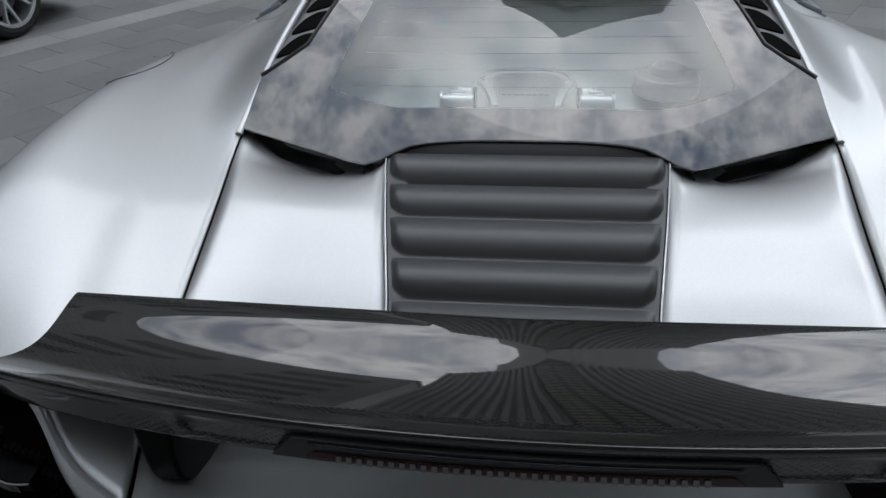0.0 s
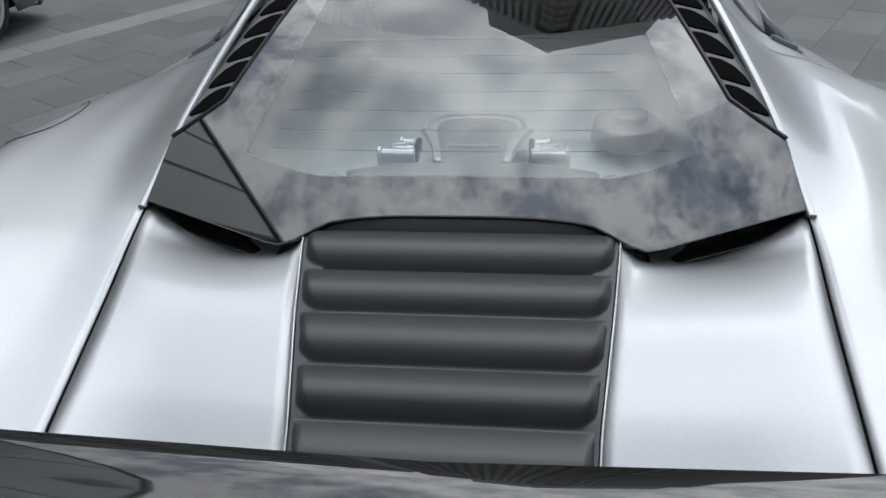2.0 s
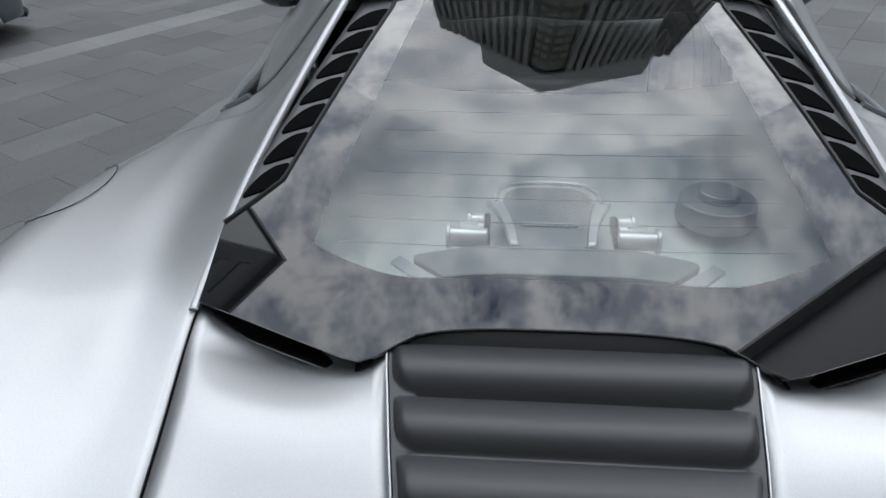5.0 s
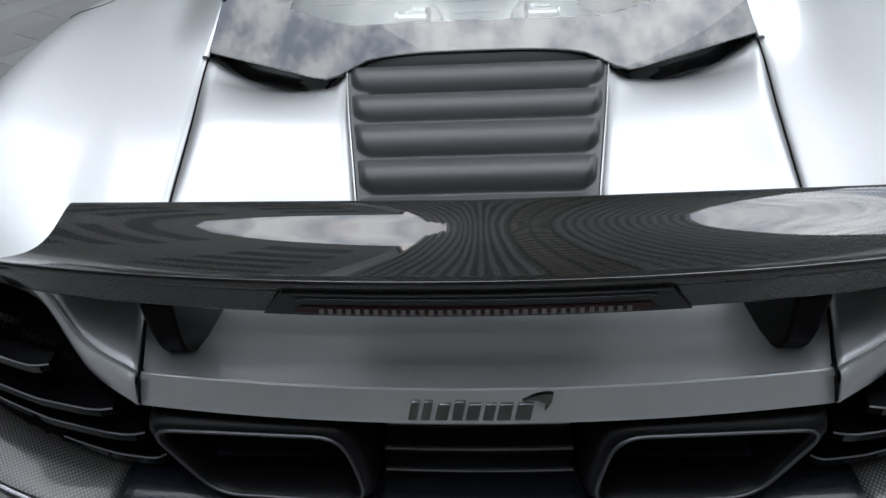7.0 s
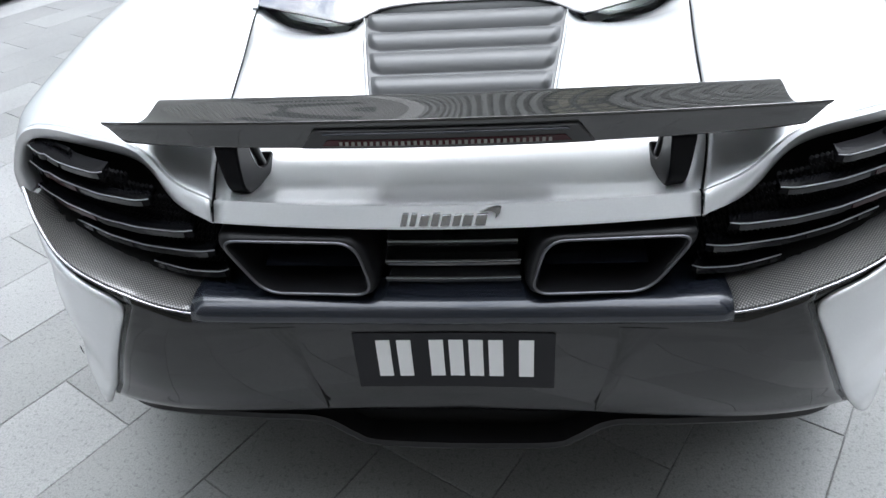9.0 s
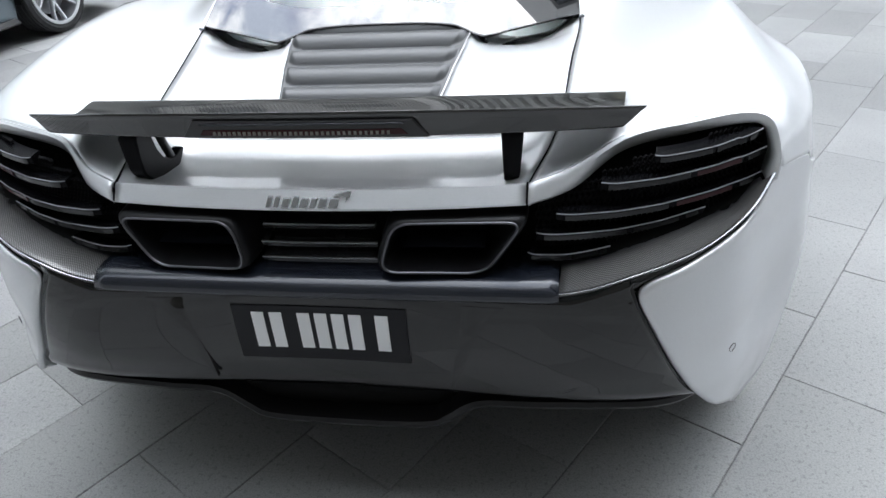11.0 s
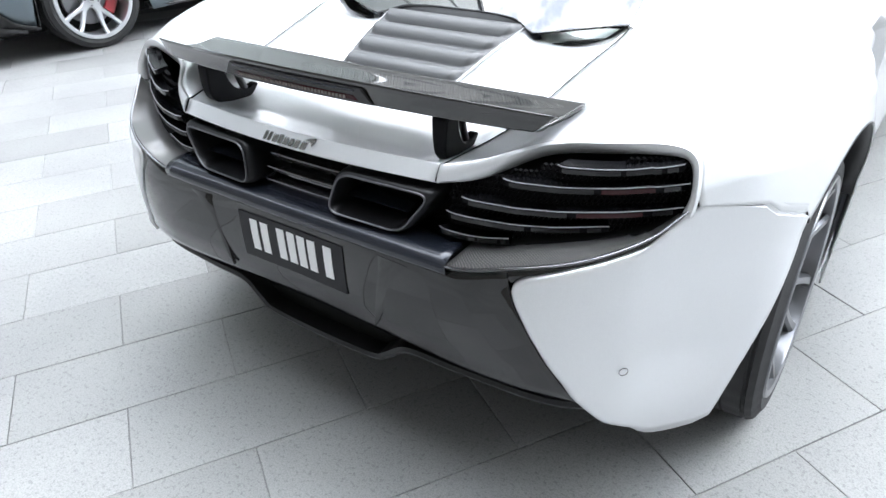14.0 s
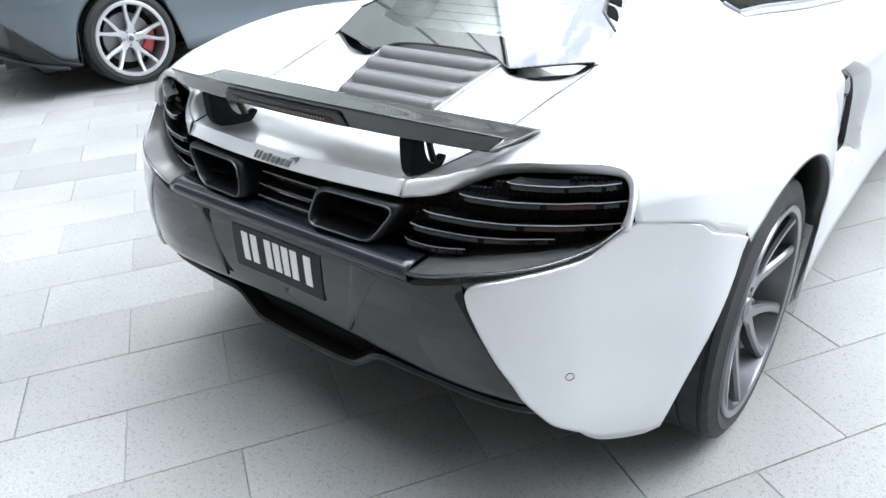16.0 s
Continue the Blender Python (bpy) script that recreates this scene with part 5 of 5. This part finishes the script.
part("reservoir_cap", b, COVER, cap_ob, "", 40, 0.004)
for r, z, a0, a1 in ((0.061, 0.912, 3.6, 5.4), (0.033, 0.927, 3.4, 5.2), (0.045, 0.914, 0.6, 1.7)):
    sweep("reservoir_rim", [(0.268 + r * math.cos(t), 0.985 + r * math.sin(t), z) for t in np.linspace(a0, a1, 18)], ring(0.0016, 0.0016, 6), POLISHED, cap_ob)
for k4 in range(7):
    y0 = 0.705 + 0.034 * k4
    reach = 0.285 - 0.008 * k4
    line = [(x, y0 + 0.10 * x * x, glass_z(x, y0 + 0.10 * x * x) - 0.003) for x in np.linspace(-reach, reach, 15)]
    sweep("heater_wire", line, ring(0.00045, 0.00045, 4), WIRE, pane)

g = np.zeros((31, 5, 3))
for i in range(31):
    x = -0.79 + 1.58 * i / 30
    y0 = 3.76 - 0.19 * (abs(x) / 0.79) ** 2.5
    for j, (dy, z) in enumerate(((0.0, 0.54), (0.04, 0.42), (0.02, 0.30), (0.05, 0.18), (-0.1, 0.14))):
        g[i, j] = (x, y0 + dy, z)
sheet("front_bumper", g, SILVER, car, "", flip=True)

# ---- the blue-grey car parked beside it ----
oc = thing("coupe", "blue-grey metallic sports coupe with bright silver wheels, parked alongside", "car", at=Matrix.Translation((-4.975, 1.955, 0)) @ Matrix.Rotation(radians(-6.6), 4, "Z"))
O_TOP = [(0, -1.015, 0.78), (0, -0.826, 0.92), (0, -0.354, 0.98), (0, 0.3, 1.08), (0, 0.9, 1.18), (0, 1.5, 1.17), (0, 2.1, 0.98), (0, 2.7, 0.76), (0, 3.3, 0.6), (0, 3.62, 0.42)]
O_MID = [(0.45, -0.991, 0.78), (0.45, -0.814, 0.92), (0.45, -0.354, 0.97), (0.42, 0.3, 1.04), (0.4, 0.9, 1.14), (0.42, 1.5, 1.12), (0.5, 2.1, 0.94), (0.5, 2.7, 0.76), (0.5, 3.3, 0.61), (0.48, 3.58, 0.42)]
O_SHO = [(0.78, -0.873, 0.78), (0.8, -0.708, 0.88), (0.82, -0.354, 0.93), (0.8, 0.3, 0.92), (0.74, 0.9, 0.9), (0.74, 1.5, 0.88), (0.78, 2.1, 0.84), (0.8, 2.7, 0.82), (0.8, 3.3, 0.66), (0.72, 3.46, 0.44)]
O_WAI = [(0.84, -0.85, 0.62), (0.9, -0.649, 0.68), (0.945, -0.295, 0.74), (0.95, 0.3, 0.72), (0.89, 0.9, 0.66), (0.87, 1.5, 0.62), (0.89, 2.1, 0.62), (0.94, 2.7, 0.66), (0.91, 3.3, 0.52), (0.76, 3.46, 0.36)]


def o_hem(y):
    z = float(np.interp(y, [-0.95, -0.81, -0.68, -0.54, -0.40, 0.45, 1.5, 2.2, 3.46], [0.69, 0.565, 0.40, 0.265, 0.215, 0.18, 0.16, 0.17, 0.16]))
    for cy, r in ((0.0, 0.385), (2.67, 0.375)):
        if abs(y - cy) < r:
            z = max(z, 0.345 + math.sqrt(r * r - (y - cy) ** 2))
    return z


for s in (1, -1):
    g = loft([O_TOP, O_MID, O_SHO, O_WAI], 26, 90)
    low_ = np.zeros((6, 90, 3))
    for j in range(90):
        x, y, z = g[-1, j]
        zl = min(o_hem(y), z - 0.01)
        for i in range(6):
            f = (i + 1) / 6
            zz = z + (zl - z) * f
            low_[i, j] = (x - 0.035 * math.sin(math.pi * f) * (1 if 0.4 < y < 2.3 else 0.1) - 0.03 * f * f, y, zz)
    sheet("body_side", np.concatenate([g, low_], 0), GREY_PAINT, oc, "blue-grey metallic bodywork", s, flip=False)
    tuck = []
    for y in np.linspace(-0.80, -0.37, 18):
        x = float(np.interp(y, [-0.80, -0.65, -0.37], [0.83, 0.90, 0.925]))
        z = o_hem(y) + 0.012
        tuck.append([(x, y, z), (x - 0.015, y, z - 0.02), (x - 0.03, y, max(0.22, z - 0.08)), (x - 0.06, y, max(0.20, z - 0.17))])
    sheet("bumper_side", np.array(tuck).transpose(1, 0, 2), BLACK, oc, "black lower corner of the rear bumper", s)
    win = loft([O_MID, O_SHO], 8, 90)[1:7, 34:66] * (1, 1, 1) + (0.004, 0, 0.006)
    sheet("side_window", win, GLOSS, oc, "dark side window", s, solid=0.003)
    wheel(oc, 0.955, 0.0, 0.345, s, 5, RIM_SILVER, 0.345, 0.278, 0.30, 0.225, 0.029, "bright silver five twin-spoke rim", -14)
    wheel(oc, 0.945, 2.67, 0.335, s, 5, RIM_SILVER, 0.335, 0.268, 0.245, 0.215, 0.022, "bright silver five twin-spoke rim", 30)
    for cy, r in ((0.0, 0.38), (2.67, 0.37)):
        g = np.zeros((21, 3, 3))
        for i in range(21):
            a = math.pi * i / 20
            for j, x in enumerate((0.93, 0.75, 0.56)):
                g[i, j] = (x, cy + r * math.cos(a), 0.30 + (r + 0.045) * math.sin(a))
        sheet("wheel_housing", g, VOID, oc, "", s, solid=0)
    sill = [(s * x, y, z) for x, y, z in ((0.86, 0.42, 0.20), (0.87, 1.2, 0.17), (0.88, 2.25, 0.18))]
    sweep("sill_blade", sill, [(-0.04, -0.012), (0.03, -0.012), (0.035, 0.0), (0.0, 0.03), (-0.04, 0.03)], BLACK, oc, "black sill blade")
    crease = [(s * x, y, z) for x, y, z in ((0.955, 0.44, 0.66), (0.905, 0.9, 0.62), (0.885, 1.5, 0.60), (0.90, 2.1, 0.62))]
    sweep("door_crease", catmull(crease, np.linspace(0, 1, 24)), ring(0.004, 0.010, 8), GREY_PAINT, oc)
    reflector = [(s * x, y, z) for x, y, z in ((0.80, -0.725, 0.53), (0.845, -0.700, 0.515))]
    sweep("reflector", reflector, [(-0.004, -0.008), (0.004, -0.008), (0.004, 0.008), (-0.004, 0.008)], LENS_RED, oc, "small red side reflector")
    # tail lamp slot and exhaust
    sweep("tail_lamp", [(s * x, y, z) for x, y, z in ((0.30, -1.00, 0.74), (0.60, -0.965, 0.755), (0.80, -0.86, 0.77))], ring(0.012, 0.02, 8), LENS_RED, oc, "slim red tail lamp")
    b = bmesh.new()
    bmesh.ops.create_cone(b, cap_ends=False, segments=20, radius1=0.055, radius2=0.055, depth=0.16, matrix=Matrix.Translation((s * 0.33, -0.83, 0.60)) @ Euler((radians(90), 0, 0)).to_matrix().to_4x4())
    part("exhaust_pipe", b, GUNMETAL, oc)
g = np.zeros((31, 7, 3))
for i in range(31):
    x = -0.80 + 1.6 * i / 30
    y0 = -0.98 + 0.10 * (abs(x) / 0.8) ** 2.5
    for j, (dy, z) in enumerate(((0.0, 0.78), (0.09, 0.71), (0.18, 0.63), (0.19, 0.50), (0.18, 0.40), (0.19, 0.33), (0.36, 0.25))):
        g[i, j] = (x * (1.0 if z > 0.45 else 0.95), y0 + dy, z)
sheet("rear_bumper", g, BLACK, oc, "black rear bumper and diffuser")
for x in (-0.55, -0.3, -0.1, 0.1, 0.3, 0.55):
    part("diffuser_fin", box_bm(x, -0.66, 0.27, 0.012, 0.30, 0.11), BLACK, oc)
lipo = [(-0.88, -0.48, 0.21), (-0.84, -0.66, 0.26), (-0.6, -0.79, 0.31), (0, -0.83, 0.32)]
lipo += [(-x, y, z) for x, y, z in lipo[-2::-1]]
sweep("diffuser_lip", catmull(lipo, np.linspace(0, 1, 40)), [(-0.02, -0.01), (0.03, -0.01), (0.03, 0.012), (-0.02, 0.012)], BLACK, oc)
nose = [(-0.78, 3.40, 0.14), (-0.6, 3.58, 0.13), (0, 3.68, 0.12), (0.6, 3.58, 0.13), (0.78, 3.40, 0.14)]
sweep("front_splitter", catmull(nose, np.linspace(0, 1, 30)), [(-0.05, -0.015), (0.06, -0.015), (0.06, 0.01), (-0.05, 0.02)], BLACK, oc, "black front splitter")
g = np.zeros((31, 5, 3))
for i in range(31):
    x = -0.76 + 1.52 * i / 30
    y0 = 3.62 - 0.16 * (abs(x) / 0.76) ** 2.5
    for j, (dy, z) in enumerate(((0.0, 0.46), (0.03, 0.36), (0.0, 0.26), (0.03, 0.17), (-0.1, 0.14))):
        g[i, j] = (x, y0 + dy, z)
sheet("front_bumper", g, GREY_PAINT, oc, "", flip=True)
part("floor_pan", box_bm(0, 1.35, 0.19, 1.5, 3.9, 0.06), VOID, oc, "", 0)

# ---- buildings round the square ----
CONCRETE = mat("pale_concrete_cladding", (0.80, 0.80, 0.78), 0.7)
vary(CONCRETE, 0.8, (0.74, 0.74, 0.72), (0.84, 0.84, 0.82), detail=8)
FACADE_GLASS = mat("dark_green_curtain_glass", (0.03, 0.045, 0.042), 0.12, 0.0, 0.4)
# yellowish light of the tower windows put into the pane colour
WARM_PANE = mat("warm_lit_window_paint", (0.45, 0.42, 0.30), 0.5)
DARK_CLAD = mat("dark_stone_cladding", (0.10, 0.105, 0.105), 0.5)
vary(DARK_CLAD, 1.2, (0.08, 0.085, 0.085), (0.12, 0.125, 0.125), detail=8)


SIDE_CLAD = mat("grey_stone_cladding", (0.145, 0.155, 0.153), 0.5)
vary(SIDE_CLAD, 1.2, (0.135, 0.145, 0.143), (0.155, 0.165, 0.163), detail=8)
GREY_CLAD = mat("beige_stone_cladding", (0.46, 0.447, 0.425), 0.7)
vary(GREY_CLAD, 0.9, (0.41, 0.398, 0.378), (0.51, 0.496, 0.472), detail=8)


# kept dark so the unseen rear block returns little light
BEIGE_CLAD = mat("unseen_rear_block_cladding", (0.14, 0.132, 0.118), 0.7)
vary(BEIGE_CLAD, 0.9, (0.105, 0.099, 0.088), (0.145, 0.137, 0.122), detail=8)
FIN = mat("pale_facade_fin", (0.50, 0.50, 0.48), 0.6)
vary(FIN, 0.6, (0.46, 0.46, 0.44), (0.54, 0.54, 0.52), detail=4)
PALE_PANE = mat("grey_green_window_glass", (0.17, 0.19, 0.185), 0.5)
vary(PALE_PANE, 0.7, (0.165, 0.183, 0.178), (0.185, 0.203, 0.198), detail=3)
# green glass with the brightness of its sky-lit side in the base colour
SKYLIT_CURTAIN = mat("skylit_green_curtain_glass", (0.70, 0.76, 0.74), 0.4)
vary(SKYLIT_CURTAIN, 0.5, (0.66, 0.72, 0.70), (0.74, 0.80, 0.78), detail=3)
DARK_GLASS = mat("near_black_green_glass", (0.014, 0.020, 0.019), 0.35, 0.0, 0.0, 0.2)


def prism_bm(corners, z0, z1):
    b = bmesh.new()
    lo = [b.verts.new((x, y, z0)) for x, y in corners]
    hi = [b.verts.new((x, y, z1)) for x, y in corners]
    n = len(lo)
    b.faces.new(lo[::-1])
    b.faces.new(hi)
    for i in range(n):
        b.faces.new((lo[i], lo[(i + 1) % n], hi[(i + 1) % n], hi[i]))
    return b


def strip_bm(a, b, inside, back, front, z0, z1):
    """A box along the wall line a-b, standing proud of it."""
    d = (b - a).normalized()
    n = Vector((d.y, -d.x))
    if n.dot(inside - a) > 0:
        n = -n
    ring_ = [a - n * back, b - n * back, b + n * front, a + n * front]
    return prism_bm(ring_ if d.cross(n) > 0 else ring_[::-1], z0, z1)


tower = thing("tower_block", "tall glass tower with pale vertical fins and concrete crown", "building")
H, SHAFT = 96.0, 86.5
near, east, west = Vector((5.7, 40.3)), Vector((24.4, 47.1)), Vector((-10.3, 53.9))
far = east + west - near
mid = (near + far) / 2
part("shaft", prism_bm([near, east, far, west], 0, SHAFT), FACADE_GLASS, tower, "dark green glass shaft", 0)
c_e, c_w = near + (east - near) * 0.88, near + (west - near) * 0.60
out = (near - mid).normalized() * 0.6
part("crown", prism_bm([near + out, c_e + out, far, c_w + out], SHAFT - 1.0, H), CONCRETE, tower, "pale concrete crown", 0)
for a, b in ((near, east), (near, west)):
    d = (b - a).normalized()
    L = (b - a).length
    for i in range(13):
        c = a + d * (3.3 + (L - 3.8) * i / 12)
        part("fin", strip_bm(c - d * 0.34, c + d * 0.34, mid, 0.2, 0.8, 0, SHAFT), FIN, tower, "", 0)
    for k in range(24):
        part("spandrel", strip_bm(a + d * 2.9, b, mid, 0.1, 0.25, 4 + k * 3.4, 4.5 + k * 3.4), DARK_CLAD, tower, "", 0)
        for q in (0.3, 1.5):
            part("window", strip_bm(a + d * q, a + d * (q + 0.95), mid, 0.1, 0.15, 2 + k * 3.4, 4.0 + k * 3.4), WARM_PANE, tower, "", 0)


def block(label, corners, h, wall, faces, pitch=3.6, glass=None, storey=4.2):
    """A city block with a grid of windows on the faces towards the square."""
    ob = thing("office_block", label, "building", "blocks round the square")
    c = [Vector(p) for p in corners]
    inside = sum(c, Vector((0, 0))) / len(c)
    part("wall", prism_bm(c, 0, h), wall, ob, "", 0)
    part("parapet", prism_bm([inside + (p - inside) * 1.02 for p in c], h, h + 1.0), wall, ob, "", 0)
    for f in faces:
        a, b = c[f], c[(f + 1) % len(c)]
        d, L = (b - a).normalized(), (b - a).length
        n = int(L / pitch)
        for k in range(int((h - 3) / storey)):
            for i in range(n):
                p = a + d * (L * (i + 0.22) / n)
                part("window", strip_bm(p, p + d * (L / n * 0.56), inside, 0.1, 0.12, 4.0 + k * storey, 4.0 + (k + 0.52) * storey), glass or FACADE_GLASS, ob, "", 0)
    return ob


side_block = block("dark stone office block, its sky-lit street side painted pale green", [(-22.5, 6.2), (-65.0, 56.0), (-87.0, 40.0), (-44.0, -10.0)], 56.5, SIDE_CLAD, (3,), 5.5, PALE_PANE)
a, b = Vector((-22.5, 6.2)), Vector((-65.0, 56.0))
for i in range(11):  # glass bays along the street side, the sky light put into their colour
    p, q = a + (b - a) * (i + 0.03) / 11, a + (b - a) * (i + 0.95) / 11
    part("curtain_panel", strip_bm(p, q, Vector((-55.0, 23.0)), 0.1, 0.12, 4.0, 55.5), SKYLIT_CURTAIN, side_block, "green glass bay, painted pale for the sky light on it", 0)
glass_block = block("tall dark glass block with a pale cornice beside the square", [(23.5, -4.5), (34.0, -22.0), (82.0, 10.0), (70.0, 27.0)], 70, DARK_GLASS, ())
part("cornice", strip_bm(Vector((23.5, -4.5)), Vector((70.0, 27.0)), Vector((52.0, 3.0)), 0.1, 1.1, 68.6, 69.8), GREY_CLAD, glass_block, "pale stone cornice", 0)
# unseen, added to block southern sky and deepen the shadow behind the car
block("unseen beige block added behind the square to hold back light", [(-26, -8), (-26, -26), (26, -26), (26, -8)], 21, BEIGE_CLAD, (3,), 4.0)
block("beige stone block at the foot of the tower", [(-74, 64), (-15, 64), (-15, 80), (-74, 80)], 84, GREY_CLAD, (0,), 16.0, DARK_CLAD, 13.0)
block("low dark block beyond the square", [(36, 50), (80, 50), (80, 70), (36, 70)], 22, DARK_CLAD, (0,), 5.0)

# ---- paving: 300 x 600 granite slabs in half bond ----
def granite(name, tone, per_object):
    m = mat(name, (tone, tone, tone), 0.62)
    n, l, b = nodes_of(m)
    tc = n.new("ShaderNodeTexCoord")
    geo = n.new("ShaderNodeNewGeometry")
    fine, mid_, big = (n.new("ShaderNodeTexNoise") for _ in range(3))
    for tx, sc, de in ((fine, 230, 2), (mid_, 85, 4), (big, 1.3, 5)):
        tx.inputs["Scale"].default_value, tx.inputs["Detail"].default_value = sc, de
        l.new(geo.outputs["Position"], tx.inputs["Vector"])
    rp = n.new("ShaderNodeValToRGB")
    rp.color_ramp.elements[0].position, rp.color_ramp.elements[1].position = 0.33, 0.60
    rp.color_ramp.elements[0].color = (tone * 0.82, tone * 0.825, tone * 0.83, 1)
    rp.color_ramp.elements[1].color = (tone * 1.08, tone * 1.08, tone * 1.07, 1)
    l.new(fine.outputs["Fac"], rp.inputs["Fac"])
    rp2 = n.new("ShaderNodeValToRGB")
    rp2.color_ramp.elements[0].position, rp2.color_ramp.elements[1].position = 0.36, 0.42
    rp2.color_ramp.elements[0].color, rp2.color_ramp.elements[1].color = (0.78, 0.78, 0.79, 1), (1, 1, 1, 1)
    l.new(mid_.outputs["Fac"], rp2.inputs["Fac"])
    rp3 = n.new("ShaderNodeValToRGB")
    rp3.color_ramp.elements[0].position, rp3.color_ramp.elements[1].position = 0.3, 0.7
    rp3.color_ramp.elements[0].color, rp3.color_ramp.elements[1].color = (0.80, 0.80, 0.81, 1), (1.08, 1.08, 1.07, 1)
    l.new(big.outputs["Fac"], rp3.inputs["Fac"])
    rnd = n.new("ShaderNodeMapRange")
    rnd.inputs["To Min"].default_value, rnd.inputs["To Max"].default_value = 0.84, 1.12
    if per_object:
        info = n.new("ShaderNodeObjectInfo")
        l.new(info.outputs["Random"], rnd.inputs["Value"])
    else:
        l.new(geo.outputs["Random Per Island"], rnd.inputs["Value"])
    last = rp.outputs["Color"]
    for other in (rp2.outputs["Color"], rp3.outputs["Color"], rnd.outputs["Result"]):
        mx = n.new("ShaderNodeMix")
        mx.data_type, mx.blend_type = "RGBA", "MULTIPLY"
        mx.inputs["Factor"].default_value = 1.0
        l.new(last, mx.inputs["A"])
        l.new(other, mx.inputs["B"])
        last = mx.outputs["Result"]
    l.new(last, b.inputs["Base Color"])
    bp = n.new("ShaderNodeBump")
    bp.inputs["Strength"].default_value, bp.inputs["Distance"].default_value = 0.25, 0.0012
    l.new(fine.outputs["Fac"], bp.inputs["Height"])
    l.new(bp.outputs["Normal"], b.inputs["Normal"])
    return m


STONE, STONE_FAR, STONE_PALE = granite("grey_granite_slab", 0.27, True), granite("grey_granite_slab_joined", 0.27, False), granite("pale_granite_slab", 0.40, False)
MORTAR = mat("dark_paving_joint", (0.2, 0.2, 0.2), 0.9)
vary(MORTAR, 30, (0.15, 0.15, 0.15), (0.23, 0.23, 0.23))
gm = make("ground", [(-2500, -2500, -0.005), (2500, -2500, -0.005), (2500, 2500, -0.005), (-2500, 2500, -0.005)], [(0, 1, 2, 3)], MORTAR, None, "", 0)
tagged(gm, "grey bed of the paved city square", "ground", kind="structure")
pavement = thing("pavement", "grey granite slabs laid in half bond", "pavement")
pavement["kind"] = "structure"
TH, OX, OY = -0.5403, -0.0264, -0.0311
CT, ST = math.cos(TH), math.sin(TH)


def slab_shape(w, l, h=0.006, c=0.002):
    """A slab with a chamfered upper edge, top at z = 0."""
    a, b = w / 2, l / 2
    lo = [(-a, -b, -h), (a, -b, -h), (a, b, -h), (-a, b, -h)]
    mi = [(x, y, -c * 0.7) for x, y, _ in lo]
    hi = [(x - math.copysign(c, x), y - math.copysign(c, y), 0.0) for x, y, _ in lo]
    v = lo + mi + hi
    f = [(8, 9, 10, 11)] + [(i, (i + 1) % 4, 4 + (i + 1) % 4, 4 + i) for i in range(4)] + [(4 + i, 4 + (i + 1) % 4, 8 + (i + 1) % 4, 8 + i) for i in range(4)]
    return v, f


sv, sf = slab_shape(0.2980, 0.5980)
slab_me = bpy.data.meshes.new("slab")
slab_me.from_pydata(sv, [], sf)
slab_me.materials.append(STONE)
spots = []
for k in range(-60, 48):
    for m in range(-26, 40):
        n_, t_ = (k + 0.5) * 0.3, -0.19 + (0.3 if k % 2 else 0.0) + m * 0.6 - 0.3
        if k == -18:
            continue
        x, y = OX + n_ * CT - t_ * ST, OY + n_ * ST + t_ * CT
        if -10.5 < x < 10 and -8 < y < 16:
            spots.append((math.hypot(x * 0.75 - 0.0, y - 0.4), x, y))
spots.sort()
fv, ff = [], []
for i, (_, x, y) in enumerate(spots):
    rz, tip_ = random.uniform(-0.0012, 0.0004), random.uniform(-0.0015, 0.0015)
    if i < 300:
        ob = new("slab", slab_me)
        ob.parent = pavement
        ob.matrix_local = Matrix.Translation((x, y, rz)) @ Matrix.Rotation(TH + tip_, 4, "Z")
    else:
        b = len(fv)
        c, s = math.cos(TH + tip_), math.sin(TH + tip_)
        fv += [(x + p[0] * c - p[1] * s, y + p[0] * s + p[1] * c, p[2] + rz) for p in sv]
        ff += [tuple(b + w for w in f) for f in sf]
far_slabs = make("slabs_beyond", fv, ff, STONE_FAR, pavement, "", 0)
far_slabs["kind"] = "stuff"
# pale band, one course wide, across the square
bv2, bf2 = [], []
for m in range(-14, 30):
    n_, t_ = -17.5 * 0.3, m * 0.6
    x, y = OX + n_ * CT - t_ * ST, OY + n_ * ST + t_ * CT
    b = len(bv2)
    bv2 += [(x + p[0] * CT - p[1] * ST, y + p[0] * ST + p[1] * CT, p[2]) for p in sv]
    bf2 += [tuple(b + w for w in f) for f in sf]
make("pale_band", bv2, bf2, STONE_PALE, pavement, "pale granite band across the paving", 0)
